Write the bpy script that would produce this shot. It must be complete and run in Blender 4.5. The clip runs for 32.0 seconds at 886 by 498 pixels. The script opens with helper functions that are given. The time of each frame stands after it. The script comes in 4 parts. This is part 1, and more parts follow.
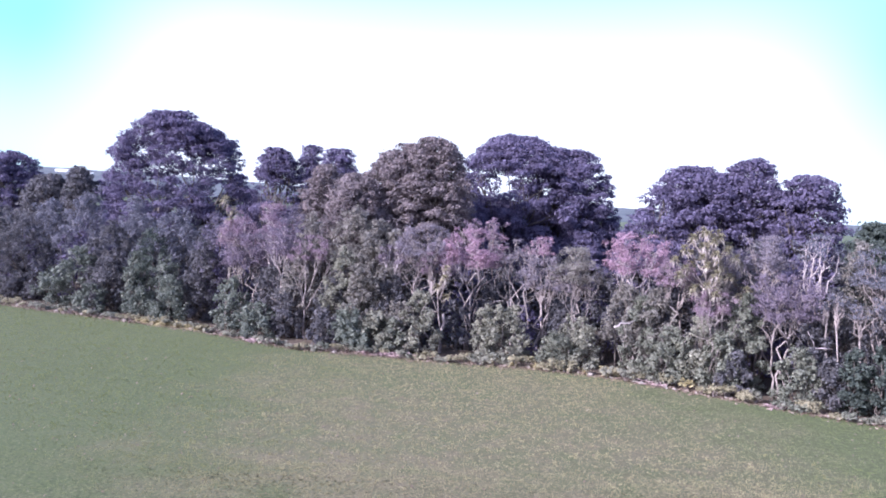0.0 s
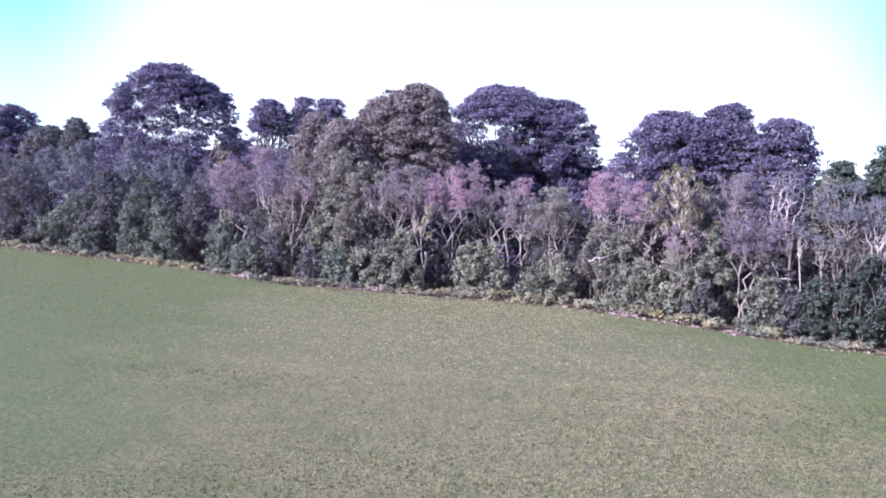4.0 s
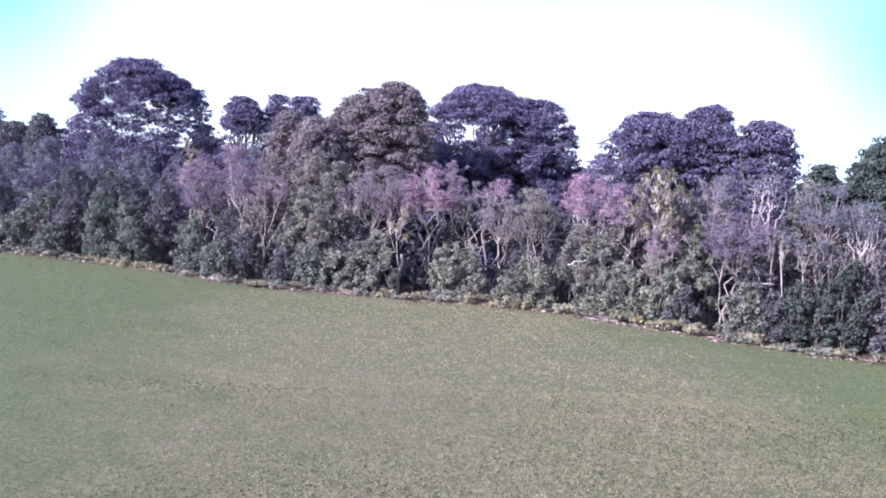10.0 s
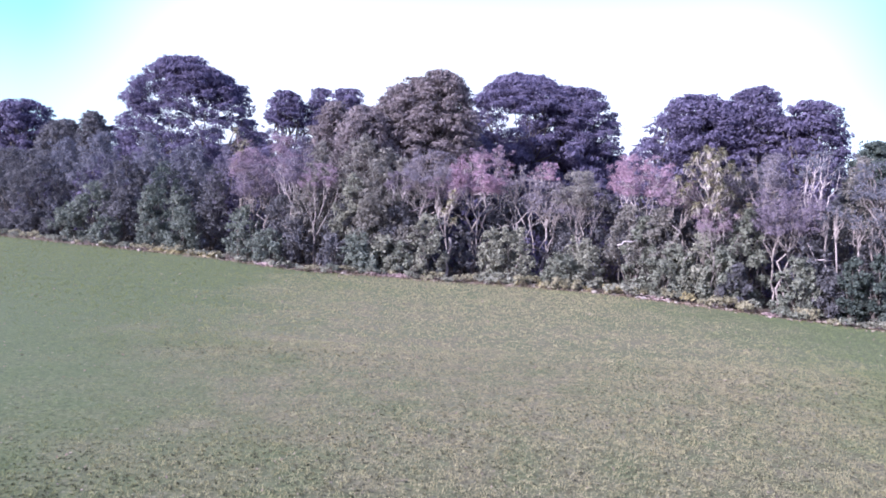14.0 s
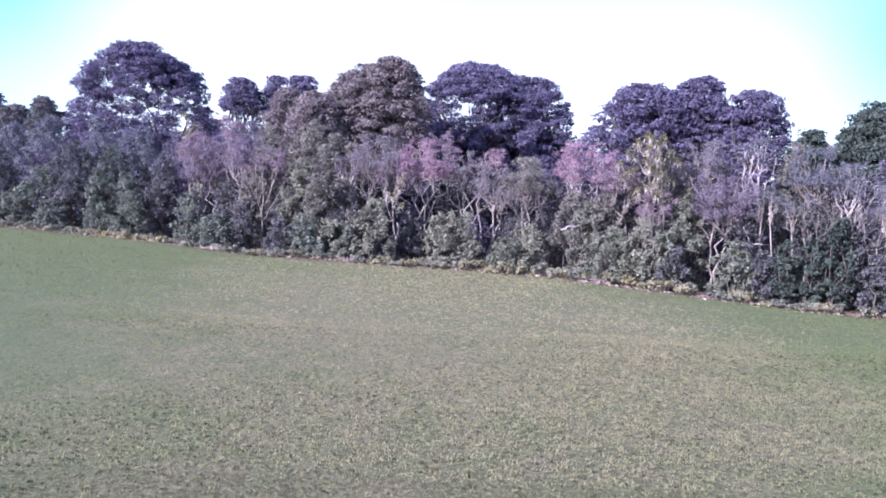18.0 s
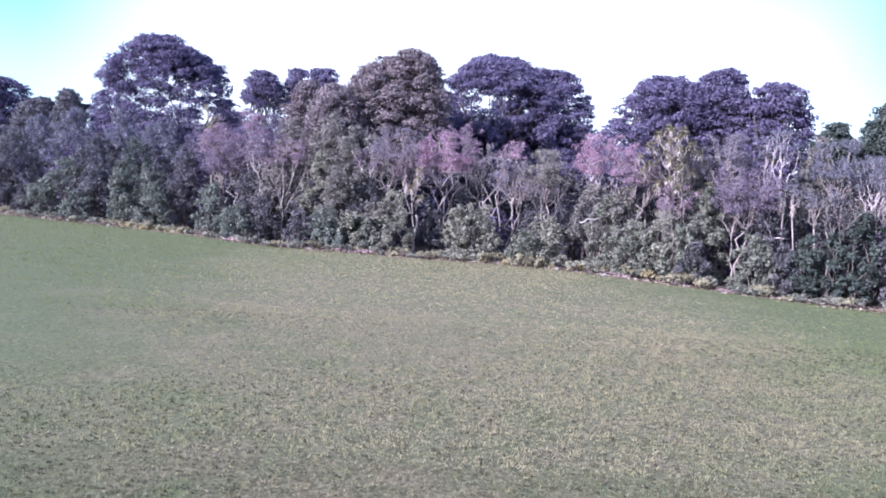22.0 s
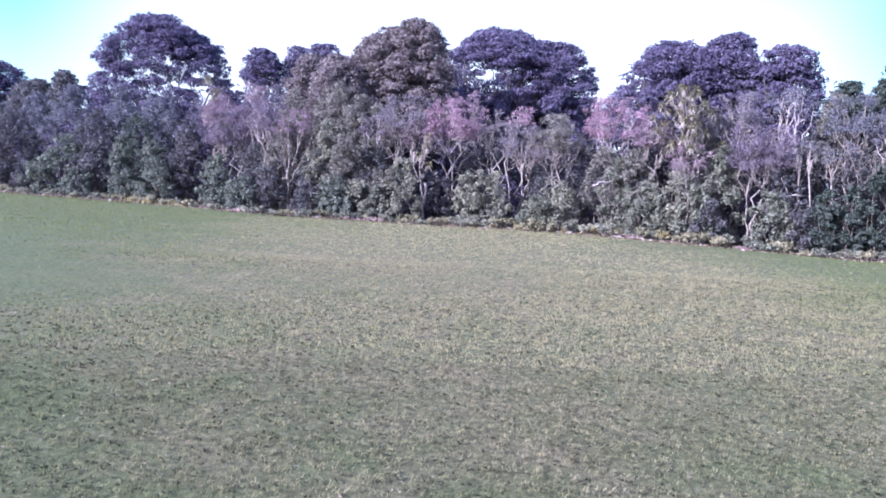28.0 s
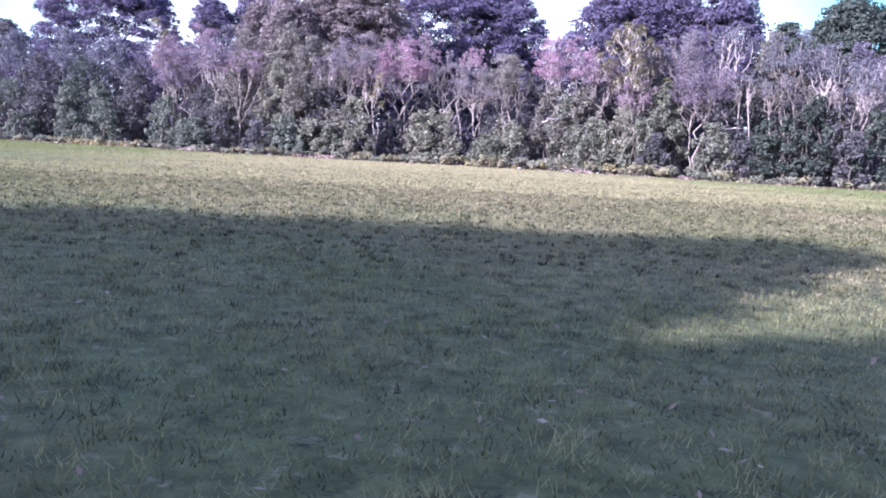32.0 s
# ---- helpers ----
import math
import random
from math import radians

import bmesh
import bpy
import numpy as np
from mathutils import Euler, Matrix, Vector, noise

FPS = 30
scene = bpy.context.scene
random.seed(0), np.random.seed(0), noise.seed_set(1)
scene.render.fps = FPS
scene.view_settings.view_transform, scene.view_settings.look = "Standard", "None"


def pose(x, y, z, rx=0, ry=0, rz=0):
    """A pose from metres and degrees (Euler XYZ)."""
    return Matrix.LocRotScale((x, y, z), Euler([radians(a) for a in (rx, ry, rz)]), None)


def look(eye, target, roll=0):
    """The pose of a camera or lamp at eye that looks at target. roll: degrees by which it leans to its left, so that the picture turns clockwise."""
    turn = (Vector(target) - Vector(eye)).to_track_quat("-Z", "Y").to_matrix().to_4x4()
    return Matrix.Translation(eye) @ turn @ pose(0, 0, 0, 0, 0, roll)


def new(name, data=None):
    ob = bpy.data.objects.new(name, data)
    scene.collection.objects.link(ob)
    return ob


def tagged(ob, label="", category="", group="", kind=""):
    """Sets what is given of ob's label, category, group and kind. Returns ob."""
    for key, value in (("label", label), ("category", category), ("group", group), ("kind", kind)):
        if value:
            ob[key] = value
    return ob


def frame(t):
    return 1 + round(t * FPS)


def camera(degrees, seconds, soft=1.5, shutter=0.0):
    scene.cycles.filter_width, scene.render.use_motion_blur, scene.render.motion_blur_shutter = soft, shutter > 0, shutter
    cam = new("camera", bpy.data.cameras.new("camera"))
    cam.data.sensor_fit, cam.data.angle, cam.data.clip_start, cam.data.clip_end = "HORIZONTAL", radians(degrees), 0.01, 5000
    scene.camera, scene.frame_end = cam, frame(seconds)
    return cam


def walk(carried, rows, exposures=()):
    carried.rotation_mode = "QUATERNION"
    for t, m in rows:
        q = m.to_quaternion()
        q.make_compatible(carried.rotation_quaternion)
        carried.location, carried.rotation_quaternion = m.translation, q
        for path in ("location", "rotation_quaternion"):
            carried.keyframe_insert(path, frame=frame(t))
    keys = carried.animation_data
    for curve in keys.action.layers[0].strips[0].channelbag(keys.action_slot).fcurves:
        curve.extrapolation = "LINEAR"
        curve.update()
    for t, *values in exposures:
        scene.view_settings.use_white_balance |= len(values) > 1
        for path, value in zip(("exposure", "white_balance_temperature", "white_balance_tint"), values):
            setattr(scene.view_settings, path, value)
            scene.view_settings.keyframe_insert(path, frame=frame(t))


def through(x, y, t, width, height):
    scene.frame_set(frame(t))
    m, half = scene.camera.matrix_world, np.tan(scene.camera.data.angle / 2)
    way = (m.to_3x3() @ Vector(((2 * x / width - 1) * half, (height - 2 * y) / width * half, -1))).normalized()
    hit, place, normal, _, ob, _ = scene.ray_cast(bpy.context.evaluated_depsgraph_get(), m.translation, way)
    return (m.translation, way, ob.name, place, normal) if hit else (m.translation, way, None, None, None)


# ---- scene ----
# ---- camera and its flight ----
cam = camera(58.6, 32.0, soft=1.75)
PATH = [
    (0, (-0.69, 2.154, 7.368), (-0.622, 4.149, 7.259), 3.5),
    (0.5, (-0.784, 1.661, 7.062), (-0.818, 3.654, 6.905), 3.3),
    (1, (-0.495, 1.512, 6.93), (-0.5, 3.505, 6.763), 3.8),
    (1.5, (-0.492, 1.483, 6.83), (-0.534, 3.475, 6.655), 3.5),
    (2, (-0.083, 1.562, 6.683), (-0.098, 3.558, 6.558), 3.8),
    (2.5, (-0.102, 1.251, 6.355), (-0.063, 3.246, 6.217), 3.6),
    (3, (0.102, 0.929, 6.2), (0.126, 2.921, 6.018), 3.4),
    (3.5, (0.125, 0.821, 6.072), (0.185, 2.814, 5.917), 3.4),
    (4, (0.473, 0.665, 5.799), (0.535, 2.656, 5.621), 3.6),
    (4.5, (0.624, 0.609, 5.597), (0.758, 2.596, 5.411), 3.9),
    (6.5, (1.206, 0.295, 5.857), (1.292, 2.283, 5.656), 3.9),
    (7, (1.386, 0.334, 5.873), (1.522, 2.32, 5.68), 4.3),
    (7.5, (1.158, 0.485, 5.91), (1.307, 2.471, 5.719), 4.0),
    (8, (1.016, 0.657, 5.885), (1.197, 2.638, 5.68), 3.6),
    (8.5, (1.032, 1.012, 5.833), (1.218, 2.991, 5.613), 3.8),
    (9, (0.783, 1.508, 5.914), (1.003, 3.489, 5.741), 3.8),
    (9.5, (0.692, 1.713, 5.811), (0.88, 3.698, 5.651), 3.8),
    (10, (0.552, 1.629, 5.879), (0.671, 3.618, 5.703), 4.0),
    (10.5, (0.443, 1.563, 5.733), (0.523, 3.552, 5.54), 4.2),
    (11, (0.022, 1.637, 5.73), (0.129, 3.625, 5.54), 3.7),
    (11.5, (-0.235, 1.789, 5.581), (-0.164, 3.781, 5.416), 3.3),
    (12, (-0.461, 1.781, 5.552), (-0.416, 3.772, 5.369), 3.1),
    (12.5, (-0.464, 1.809, 5.398), (-0.433, 3.801, 5.222), 3.2),
    (13, (-0.618, 1.748, 5.262), (-0.598, 3.742, 5.104), 3.0),
    (13.5, (-0.592, 1.536, 5.072), (-0.555, 3.53, 4.923), 2.7),
    (14, (-0.362, 1.215, 4.847), (-0.318, 3.207, 4.675), 3.2),
    (14.5, (-0.148, 0.95, 4.826), (-0.019, 2.936, 4.628), 3.4),
    (16.5, (0.497, 0.895, 4.65), (0.582, 2.885, 4.462), 3.4),
    (17, (0.654, 0.949, 4.516), (0.732, 2.939, 4.331), 3.2),
    (17.5, (0.785, 0.928, 4.457), (0.87, 2.917, 4.27), 3.4),
    (18, (0.921, 0.905, 4.358), (1.036, 2.894, 4.181), 3.6),
    (18.5, (1.023, 0.835, 4.209), (1.129, 2.824, 4.031), 3.6),
    (19, (1.006, 0.711, 4.061), (1.116, 2.697, 3.856), 3.5),
    (19.5, (1.123, 0.822, 4.252), (1.176, 2.81, 4.042), 3.6),
    (20, (1.22, 0.897, 4.337), (1.27, 2.889, 4.16), 3.8),
    (20.5, (1.142, 0.883, 4.307), (1.208, 2.874, 4.13), 3.6),
    (21, (1.196, 0.749, 4.319), (1.263, 2.738, 4.121), 3.8),
    (21.5, (1.145, 0.753, 4.321), (1.193, 2.742, 4.117), 4.0),
    (22, (1.037, 0.841, 4.279), (1.1, 2.83, 4.084), 3.8),
    (22.5, (0.91, 0.942, 4.208), (0.982, 2.93, 4.007), 3.7),
    (23, (0.854, 1.062, 4.172), (0.942, 3.049, 3.966), 3.8),
    (23.5, (0.726, 1.297, 4.084), (0.783, 3.286, 3.886), 3.8),
    (24, (0.61, 1.487, 4.087), (0.685, 3.476, 3.894), 3.8),
    (24.5, (0.471, 1.635, 3.982), (0.563, 3.625, 3.808), 3.4),
    (25, (0.411, 1.672, 3.759), (0.433, 3.663, 3.571), 3.9),
    (25.5, (0.329, 1.611, 3.599), (0.397, 3.602, 3.42), 3.4),
    (27.5, (0.297, 1.2, 2.996), (0.393, 3.185, 2.776), 3.3),
    (28, (0.254, 1.272, 2.661), (0.337, 3.26, 2.462), 3.0),
    (28.5, (0.312, 1.215, 2.392), (0.405, 3.202, 2.184), 3.0),
    (29, (0.339, 1.069, 2.265), (0.426, 3.056, 2.055), 3.3),
    (29.5, (0.315, 0.931, 1.906), (0.384, 2.917, 1.676), 3.1),
    (30, (0.419, 0.945, 1.636), (0.528, 2.929, 1.406), 2.8),
    (30.5, (0.425, 0.92, 1.441), (0.542, 2.904, 1.221), 2.9),
    (31, (0.511, 0.873, 1.083), (0.605, 2.859, 0.863), 3.0),
    (31.5, (0.467, 0.699, 0.829), (0.608, 2.682, 0.609), 3.4),
    (32, (0.44, 0.494, 0.515), (0.639, 2.47, 0.278), 3.1),
]
walk(cam, [(t, look(eye, target, roll)) for t, eye, target, roll in PATH],
     exposures=[(0, 1.25, 5450, 26), (10, 1.27, 5400, 26), (20, 1.3, 5300, 26), (28, 1.35, 5150, 26), (30, 1.35, 5100, 27), (31, 1.42, 5150, 27), (32, 1.62, 5350, 28)])

# ---- sky and sun ----
SUN_ELEVATION, SUN_HEADING = 28.0, 60.0  # the light travels ahead and to the right of +y by the heading
world = bpy.data.worlds.new("sky")
scene.world = world
world.use_nodes = True
wn, wl = world.node_tree.nodes, world.node_tree.links
sky = wn.new("ShaderNodeTexSky")
sky.sky_type, sky.sun_disc = "NISHITA", False
sky.sun_elevation, sky.sun_rotation = radians(SUN_ELEVATION), radians(180 + SUN_HEADING)
sky.air_density, sky.dust_density, sky.ozone_density = 1.0, 1.4, 0.6
# a pale haze lies all round the horizon and thins out upwards; whiter ahead and cyan to the sides, which paints in lens
# falloff
way = wn.new("ShaderNodeTexCoord")
split = wn.new("ShaderNodeSeparateXYZ")
wl.new(way.outputs["Generated"], split.inputs[0])


def fade(value, low, high, start, end):
    q = wn.new("ShaderNodeMapRange")
    q.interpolation_type = "SMOOTHSTEP"
    for k, v in zip(("From Min", "From Max", "To Min", "To Max"), (low, high, start, end)):
        q.inputs[k].default_value = v
    wl.new(value, q.inputs["Value"])
    return q.outputs["Result"]


def blend(a, b, factor):
    q = wn.new("ShaderNodeMix")
    q.data_type = "RGBA"
    for v, socket in ((a, q.inputs["A"]), (b, q.inputs["B"]), (factor, q.inputs["Factor"])):
        if isinstance(v, tuple):
            socket.default_value = (*v, 1)
        else:
            wl.new(v, socket)
    return q.outputs["Result"]


dim = wn.new("ShaderNodeVectorMath")
dim.operation = "SCALE"
dim.inputs["Scale"].default_value = 0.14
wl.new(sky.outputs["Color"], dim.inputs[0])
front = wn.new("ShaderNodeVectorMath")
front.operation = "DOT_PRODUCT"
front.inputs[1].default_value = (math.sin(radians(3.5)), math.cos(radians(3.5)), 0)
wl.new(way.outputs["Generated"], front.inputs[0])
ahead = wn.new("ShaderNodeMath")
ahead.operation = "MULTIPLY"
wl.new(fade(front.outputs["Value"], 0.855, 0.94, 0.0, 1.0), ahead.inputs[0])
wl.new(fade(split.outputs["Z"], 0.16, 0.34, 1.0, 0.0), ahead.inputs[1])
haze = blend((0.42, 0.57, 0.56), (0.16, 0.47, 0.47), fade(split.outputs["Z"], 0.03, 0.20, 0.0, 1.0))
haze = blend(haze, (0.56, 0.60, 0.58), ahead.outputs[0])
# towards the sun, behind the lawn, an unseen bright pale haze is added to fill the shrubs' shaded fronts
haze = blend((1.05, 1.00, 1.22), haze, fade(split.outputs["Y"], -0.3, 0.6, 0.0, 1.0))
wl.new(blend(dim.outputs[0], haze, fade(split.outputs["Z"], 0.12, 0.42, 0.95, 0.0)), wn["Background"].inputs["Color"])
wn["Background"].inputs["Strength"].default_value = 1.0
sun = new("sun", bpy.data.lights.new("sun", "SUN"))
sun.data.energy, sun.data.angle, sun.data.color = 4.8, radians(0.55), (1.0, 0.93, 0.82)
sun.matrix_world = look((-30, -60, 40), (-30 + math.sin(radians(SUN_HEADING)), -60 + math.cos(radians(SUN_HEADING)),
                                         40 - math.tan(radians(SUN_ELEVATION))))


# ---- materials ----
def material(name, rough=0.8):
    m = bpy.data.materials.new(name)
    m.use_nodes = True
    n, l = m.node_tree.nodes, m.node_tree.links
    n["Principled BSDF"].inputs["Roughness"].default_value = rough
    return m, n, l, n["Principled BSDF"]


def ramp(n, stops):
    r = n.new("ShaderNodeValToRGB")
    r.color_ramp.elements[0].position, r.color_ramp.elements[1].position = stops[0][0], stops[-1][0]
    r.color_ramp.elements[0].color, r.color_ramp.elements[1].color = (*stops[0][1], 1), (*stops[-1][1], 1)
    for p, c in stops[1:-1]:
        r.color_ramp.elements.new(p).color = (*c, 1)
    return r


def noise_node(n, l, scale, detail=4.0, rough=0.6, coords=None):
    q = n.new("ShaderNodeTexNoise")
    q.inputs["Scale"].default_value, q.inputs["Detail"].default_value, q.inputs["Roughness"].default_value = scale, detail, rough
    if coords is not None:
        l.new(coords, q.inputs["Vector"])
    return q


def mix_rgb(n, l, a, b, fac, mode="MIX"):
    q = n.new("ShaderNodeMix")
    q.data_type, q.blend_type = "RGBA", mode
    for value, socket in ((fac, q.inputs["Factor"]), (a, q.inputs["A"]), (b, q.inputs["B"])):
        if isinstance(value, (int, float)):
            socket.default_value = value
        elif isinstance(value, tuple):
            socket.default_value = (*value, 1)
        else:
            l.new(value, socket)
    return q.outputs["Result"]


def leaf_material(name, dark, mid, pale, through=0.36, gloss=0.72, dim_tint=None, hollow_shade=True):
    """Leaves: each one its own shade, whole boughs varying more slowly, some light passing through."""
    m, n, l, bsdf = material(name, gloss)
    bsdf.inputs["Specular IOR Level"].default_value = 0.25
    geo, pos = n.new("ShaderNodeNewGeometry"), n.new("ShaderNodeNewGeometry")
    r = ramp(n, [(0.0, dark), (0.5, mid), (1.0, pale)])
    big = noise_node(n, l, 1.7, 3.0, 0.6, pos.outputs["Position"])
    add = n.new("ShaderNodeMath")
    add.operation = "MULTIPLY_ADD"
    add.inputs[1].default_value, add.inputs[2].default_value = 0.32, 0.10
    l.new(geo.outputs["Random Per Island"], add.inputs[0])
    two = n.new("ShaderNodeMath")
    two.operation = "MULTIPLY_ADD"
    two.inputs[1].default_value = 1.2
    l.new(big.outputs["Fac"], two.inputs[0])
    l.new(add.outputs[0], two.inputs[2])
    shift = n.new("ShaderNodeMath")
    shift.inputs[1].default_value = -0.36
    l.new(two.outputs[0], shift.inputs[0])
    l.new(shift.outputs[0], r.inputs["Fac"])
    colour = r.outputs["Color"]
    # outside the straw middle a darker tint paints lens falloff into the blades
    if dim_tint:
        colour = mix_rgb(n, l, mix_rgb(n, l, colour, dim_tint, 1.0, "MULTIPLY"), colour, dry_patch(n, l, pos.outputs["Position"]))
    # shade of the hollows between tufts, put into the blade colour
    if dim_tint and hollow_shade:
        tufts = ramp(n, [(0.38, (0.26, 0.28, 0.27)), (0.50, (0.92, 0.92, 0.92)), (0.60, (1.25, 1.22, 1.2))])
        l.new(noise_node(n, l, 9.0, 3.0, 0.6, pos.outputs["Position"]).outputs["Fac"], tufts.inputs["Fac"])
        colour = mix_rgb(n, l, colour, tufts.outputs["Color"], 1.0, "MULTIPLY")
    l.new(colour, bsdf.inputs["Base Color"])
    tr = n.new("ShaderNodeBsdfTranslucent")
    l.new(colour, tr.inputs["Color"])
    mixed = n.new("ShaderNodeMixShader")
    mixed.inputs["Fac"].default_value = through
    l.new(bsdf.outputs[0], mixed.inputs[1])
    l.new(tr.outputs[0], mixed.inputs[2])
    l.new(mixed.outputs[0], n["Material Output"].inputs["Surface"])
    return m


def dry_patch(n, l, pos):
    """A broad straw middle with darker, greener turf round it: lens falloff and near shade put into the lawn colour."""
    moved = n.new("ShaderNodeMapping")
    moved.inputs["Location"].default_value = (-2.6 / 9.0, -27.0 / 22.0, 0)
    moved.inputs["Scale"].default_value = (1 / 9.0, 1 / 22.0, 0)
    l.new(pos, moved.inputs["Vector"])
    far = n.new("ShaderNodeVectorMath")
    far.operation = "LENGTH"
    l.new(moved.outputs["Vector"], far.inputs[0])
    q = n.new("ShaderNodeMapRange")
    q.interpolation_type = "SMOOTHSTEP"
    q.inputs["From Min"].default_value, q.inputs["From Max"].default_value = 1.3, 2.25
    q.inputs["To Min"].default_value, q.inputs["To Max"].default_value = 1.0, 0.10
    ragged = n.new("ShaderNodeMath")
    ragged.operation = "MULTIPLY_ADD"
    ragged.inputs[1].default_value = 1.5
    l.new(noise_node(n, l, 0.38, 4.0, 0.6, pos).outputs["Fac"], ragged.inputs[0])
    l.new(far.outputs["Value"], ragged.inputs[2])
    l.new(ragged.outputs[0], q.inputs["Value"])
    return q.outputs["Result"]


def bark_material(name, dark, pale, scale=9.0):
    m, n, l, bsdf = material(name, 0.85)
    tex = n.new("ShaderNodeTexCoord")
    q = noise_node(n, l, scale, 6.0, 0.65, tex.outputs["Object"])
    r = ramp(n, [(0.3, dark), (0.7, pale)])
    l.new(q.outputs["Fac"], r.inputs["Fac"])
    l.new(r.outputs["Color"], bsdf.inputs["Base Color"])
    bump = n.new("ShaderNodeBump")
    bump.inputs["Strength"].default_value = 0.5
    l.new(q.outputs["Fac"], bump.inputs["Height"])
    l.new(bump.outputs["Normal"], bsdf.inputs["Normal"])
    return m


LEAF = {
    "canopy": leaf_material("canopy_leaf", (0.059, 0.052, 0.089), (0.129, 0.109, 0.184), (0.262, 0.234, 0.357)),
    "brown": leaf_material("brown_leaf", (0.084, 0.071, 0.076), (0.190, 0.159, 0.166), (0.381, 0.319, 0.336)),
    "green": leaf_material("green_leaf", (0.074, 0.078, 0.063), (0.188, 0.195, 0.157), (0.392, 0.392, 0.325)),
    "teal": leaf_material("blue_green_leaf", (0.032, 0.040, 0.036), (0.075, 0.092, 0.081), (0.167, 0.194, 0.171)),
    "slate": leaf_material("slate_leaf", (0.068, 0.068, 0.086), (0.150, 0.148, 0.182), (0.290, 0.282, 0.335)),
    "moss": leaf_material("dimmed_green_leaf", (0.060, 0.070, 0.059), (0.148, 0.165, 0.141), (0.325, 0.343, 0.297)),
    "sage": leaf_material("sage_leaf", (0.098, 0.098, 0.077), (0.246, 0.242, 0.194), (0.491, 0.472, 0.390)),
    # dark green, with the shade between shrubs put into the leaf colour
    "dark": leaf_material("shade_dark_leaf", (0.053, 0.052, 0.057), (0.116, 0.112, 0.125), (0.237, 0.222, 0.244)),
    "olive": leaf_material("olive_leaf", (0.091, 0.085, 0.078), (0.213, 0.197, 0.179), (0.403, 0.368, 0.338)),
    "grey": leaf_material("grey_leaf", (0.074, 0.066, 0.090), (0.162, 0.143, 0.195), (0.306, 0.270, 0.350)),
    "mauve": leaf_material("mauve_leaf", (0.086, 0.070, 0.092), (0.190, 0.153, 0.202), (0.350, 0.287, 0.367)),
    "pink": leaf_material("pink_leaf", (0.119, 0.086, 0.110), (0.265, 0.190, 0.245), (0.466, 0.345, 0.431)),
    "rose": leaf_material("rose_leaf", (0.157, 0.102, 0.132), (0.346, 0.224, 0.294), (0.562, 0.393, 0.480)),
    "white": leaf_material("pale_grey_leaf", (0.096, 0.085, 0.100), (0.215, 0.188, 0.224), (0.390, 0.345, 0.400)),
    "strap": leaf_material("strap_leaf", (0.118, 0.109, 0.067), (0.267, 0.242, 0.159), (0.491, 0.435, 0.308), 0.25, 0.55),
    "gold": leaf_material("gold_grass", (0.150, 0.124, 0.064), (0.338, 0.286, 0.152), (0.550, 0.481, 0.304), 0.2),
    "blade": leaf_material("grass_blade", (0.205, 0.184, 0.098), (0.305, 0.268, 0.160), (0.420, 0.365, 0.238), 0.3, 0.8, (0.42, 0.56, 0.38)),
    "sward": leaf_material("far_sward", (0.265, 0.240, 0.132), (0.360, 0.322, 0.186), (0.455, 0.402, 0.248), 0.3, 0.8, (0.47, 0.61, 0.42), False),
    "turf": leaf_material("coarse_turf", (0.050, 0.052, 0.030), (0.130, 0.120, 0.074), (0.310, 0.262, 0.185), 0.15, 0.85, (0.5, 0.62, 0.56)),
    "straw": leaf_material("dry_strap_leaf", (0.190, 0.165, 0.150), (0.380, 0.330, 0.300), (0.560, 0.500, 0.460), 0.1, 0.7),
    "dead": leaf_material("dead_rose_leaf", (0.150, 0.100, 0.105), (0.330, 0.230, 0.235), (0.560, 0.430, 0.430), 0.1, 0.8),
    "litter": leaf_material("dead_leaf", (0.085, 0.058, 0.046), (0.220, 0.160, 0.130), (0.480, 0.390, 0.330), 0.1, 0.8),
}
BARK = bark_material("dark_bark", (0.045, 0.038, 0.034), (0.150, 0.125, 0.115))
GREYBARK = bark_material("grey_bark", (0.140, 0.115, 0.110), (0.340, 0.290, 0.285))
PALEBARK = bark_material("pale_bark", (0.240, 0.205, 0.215), (0.520, 0.450, 0.460))


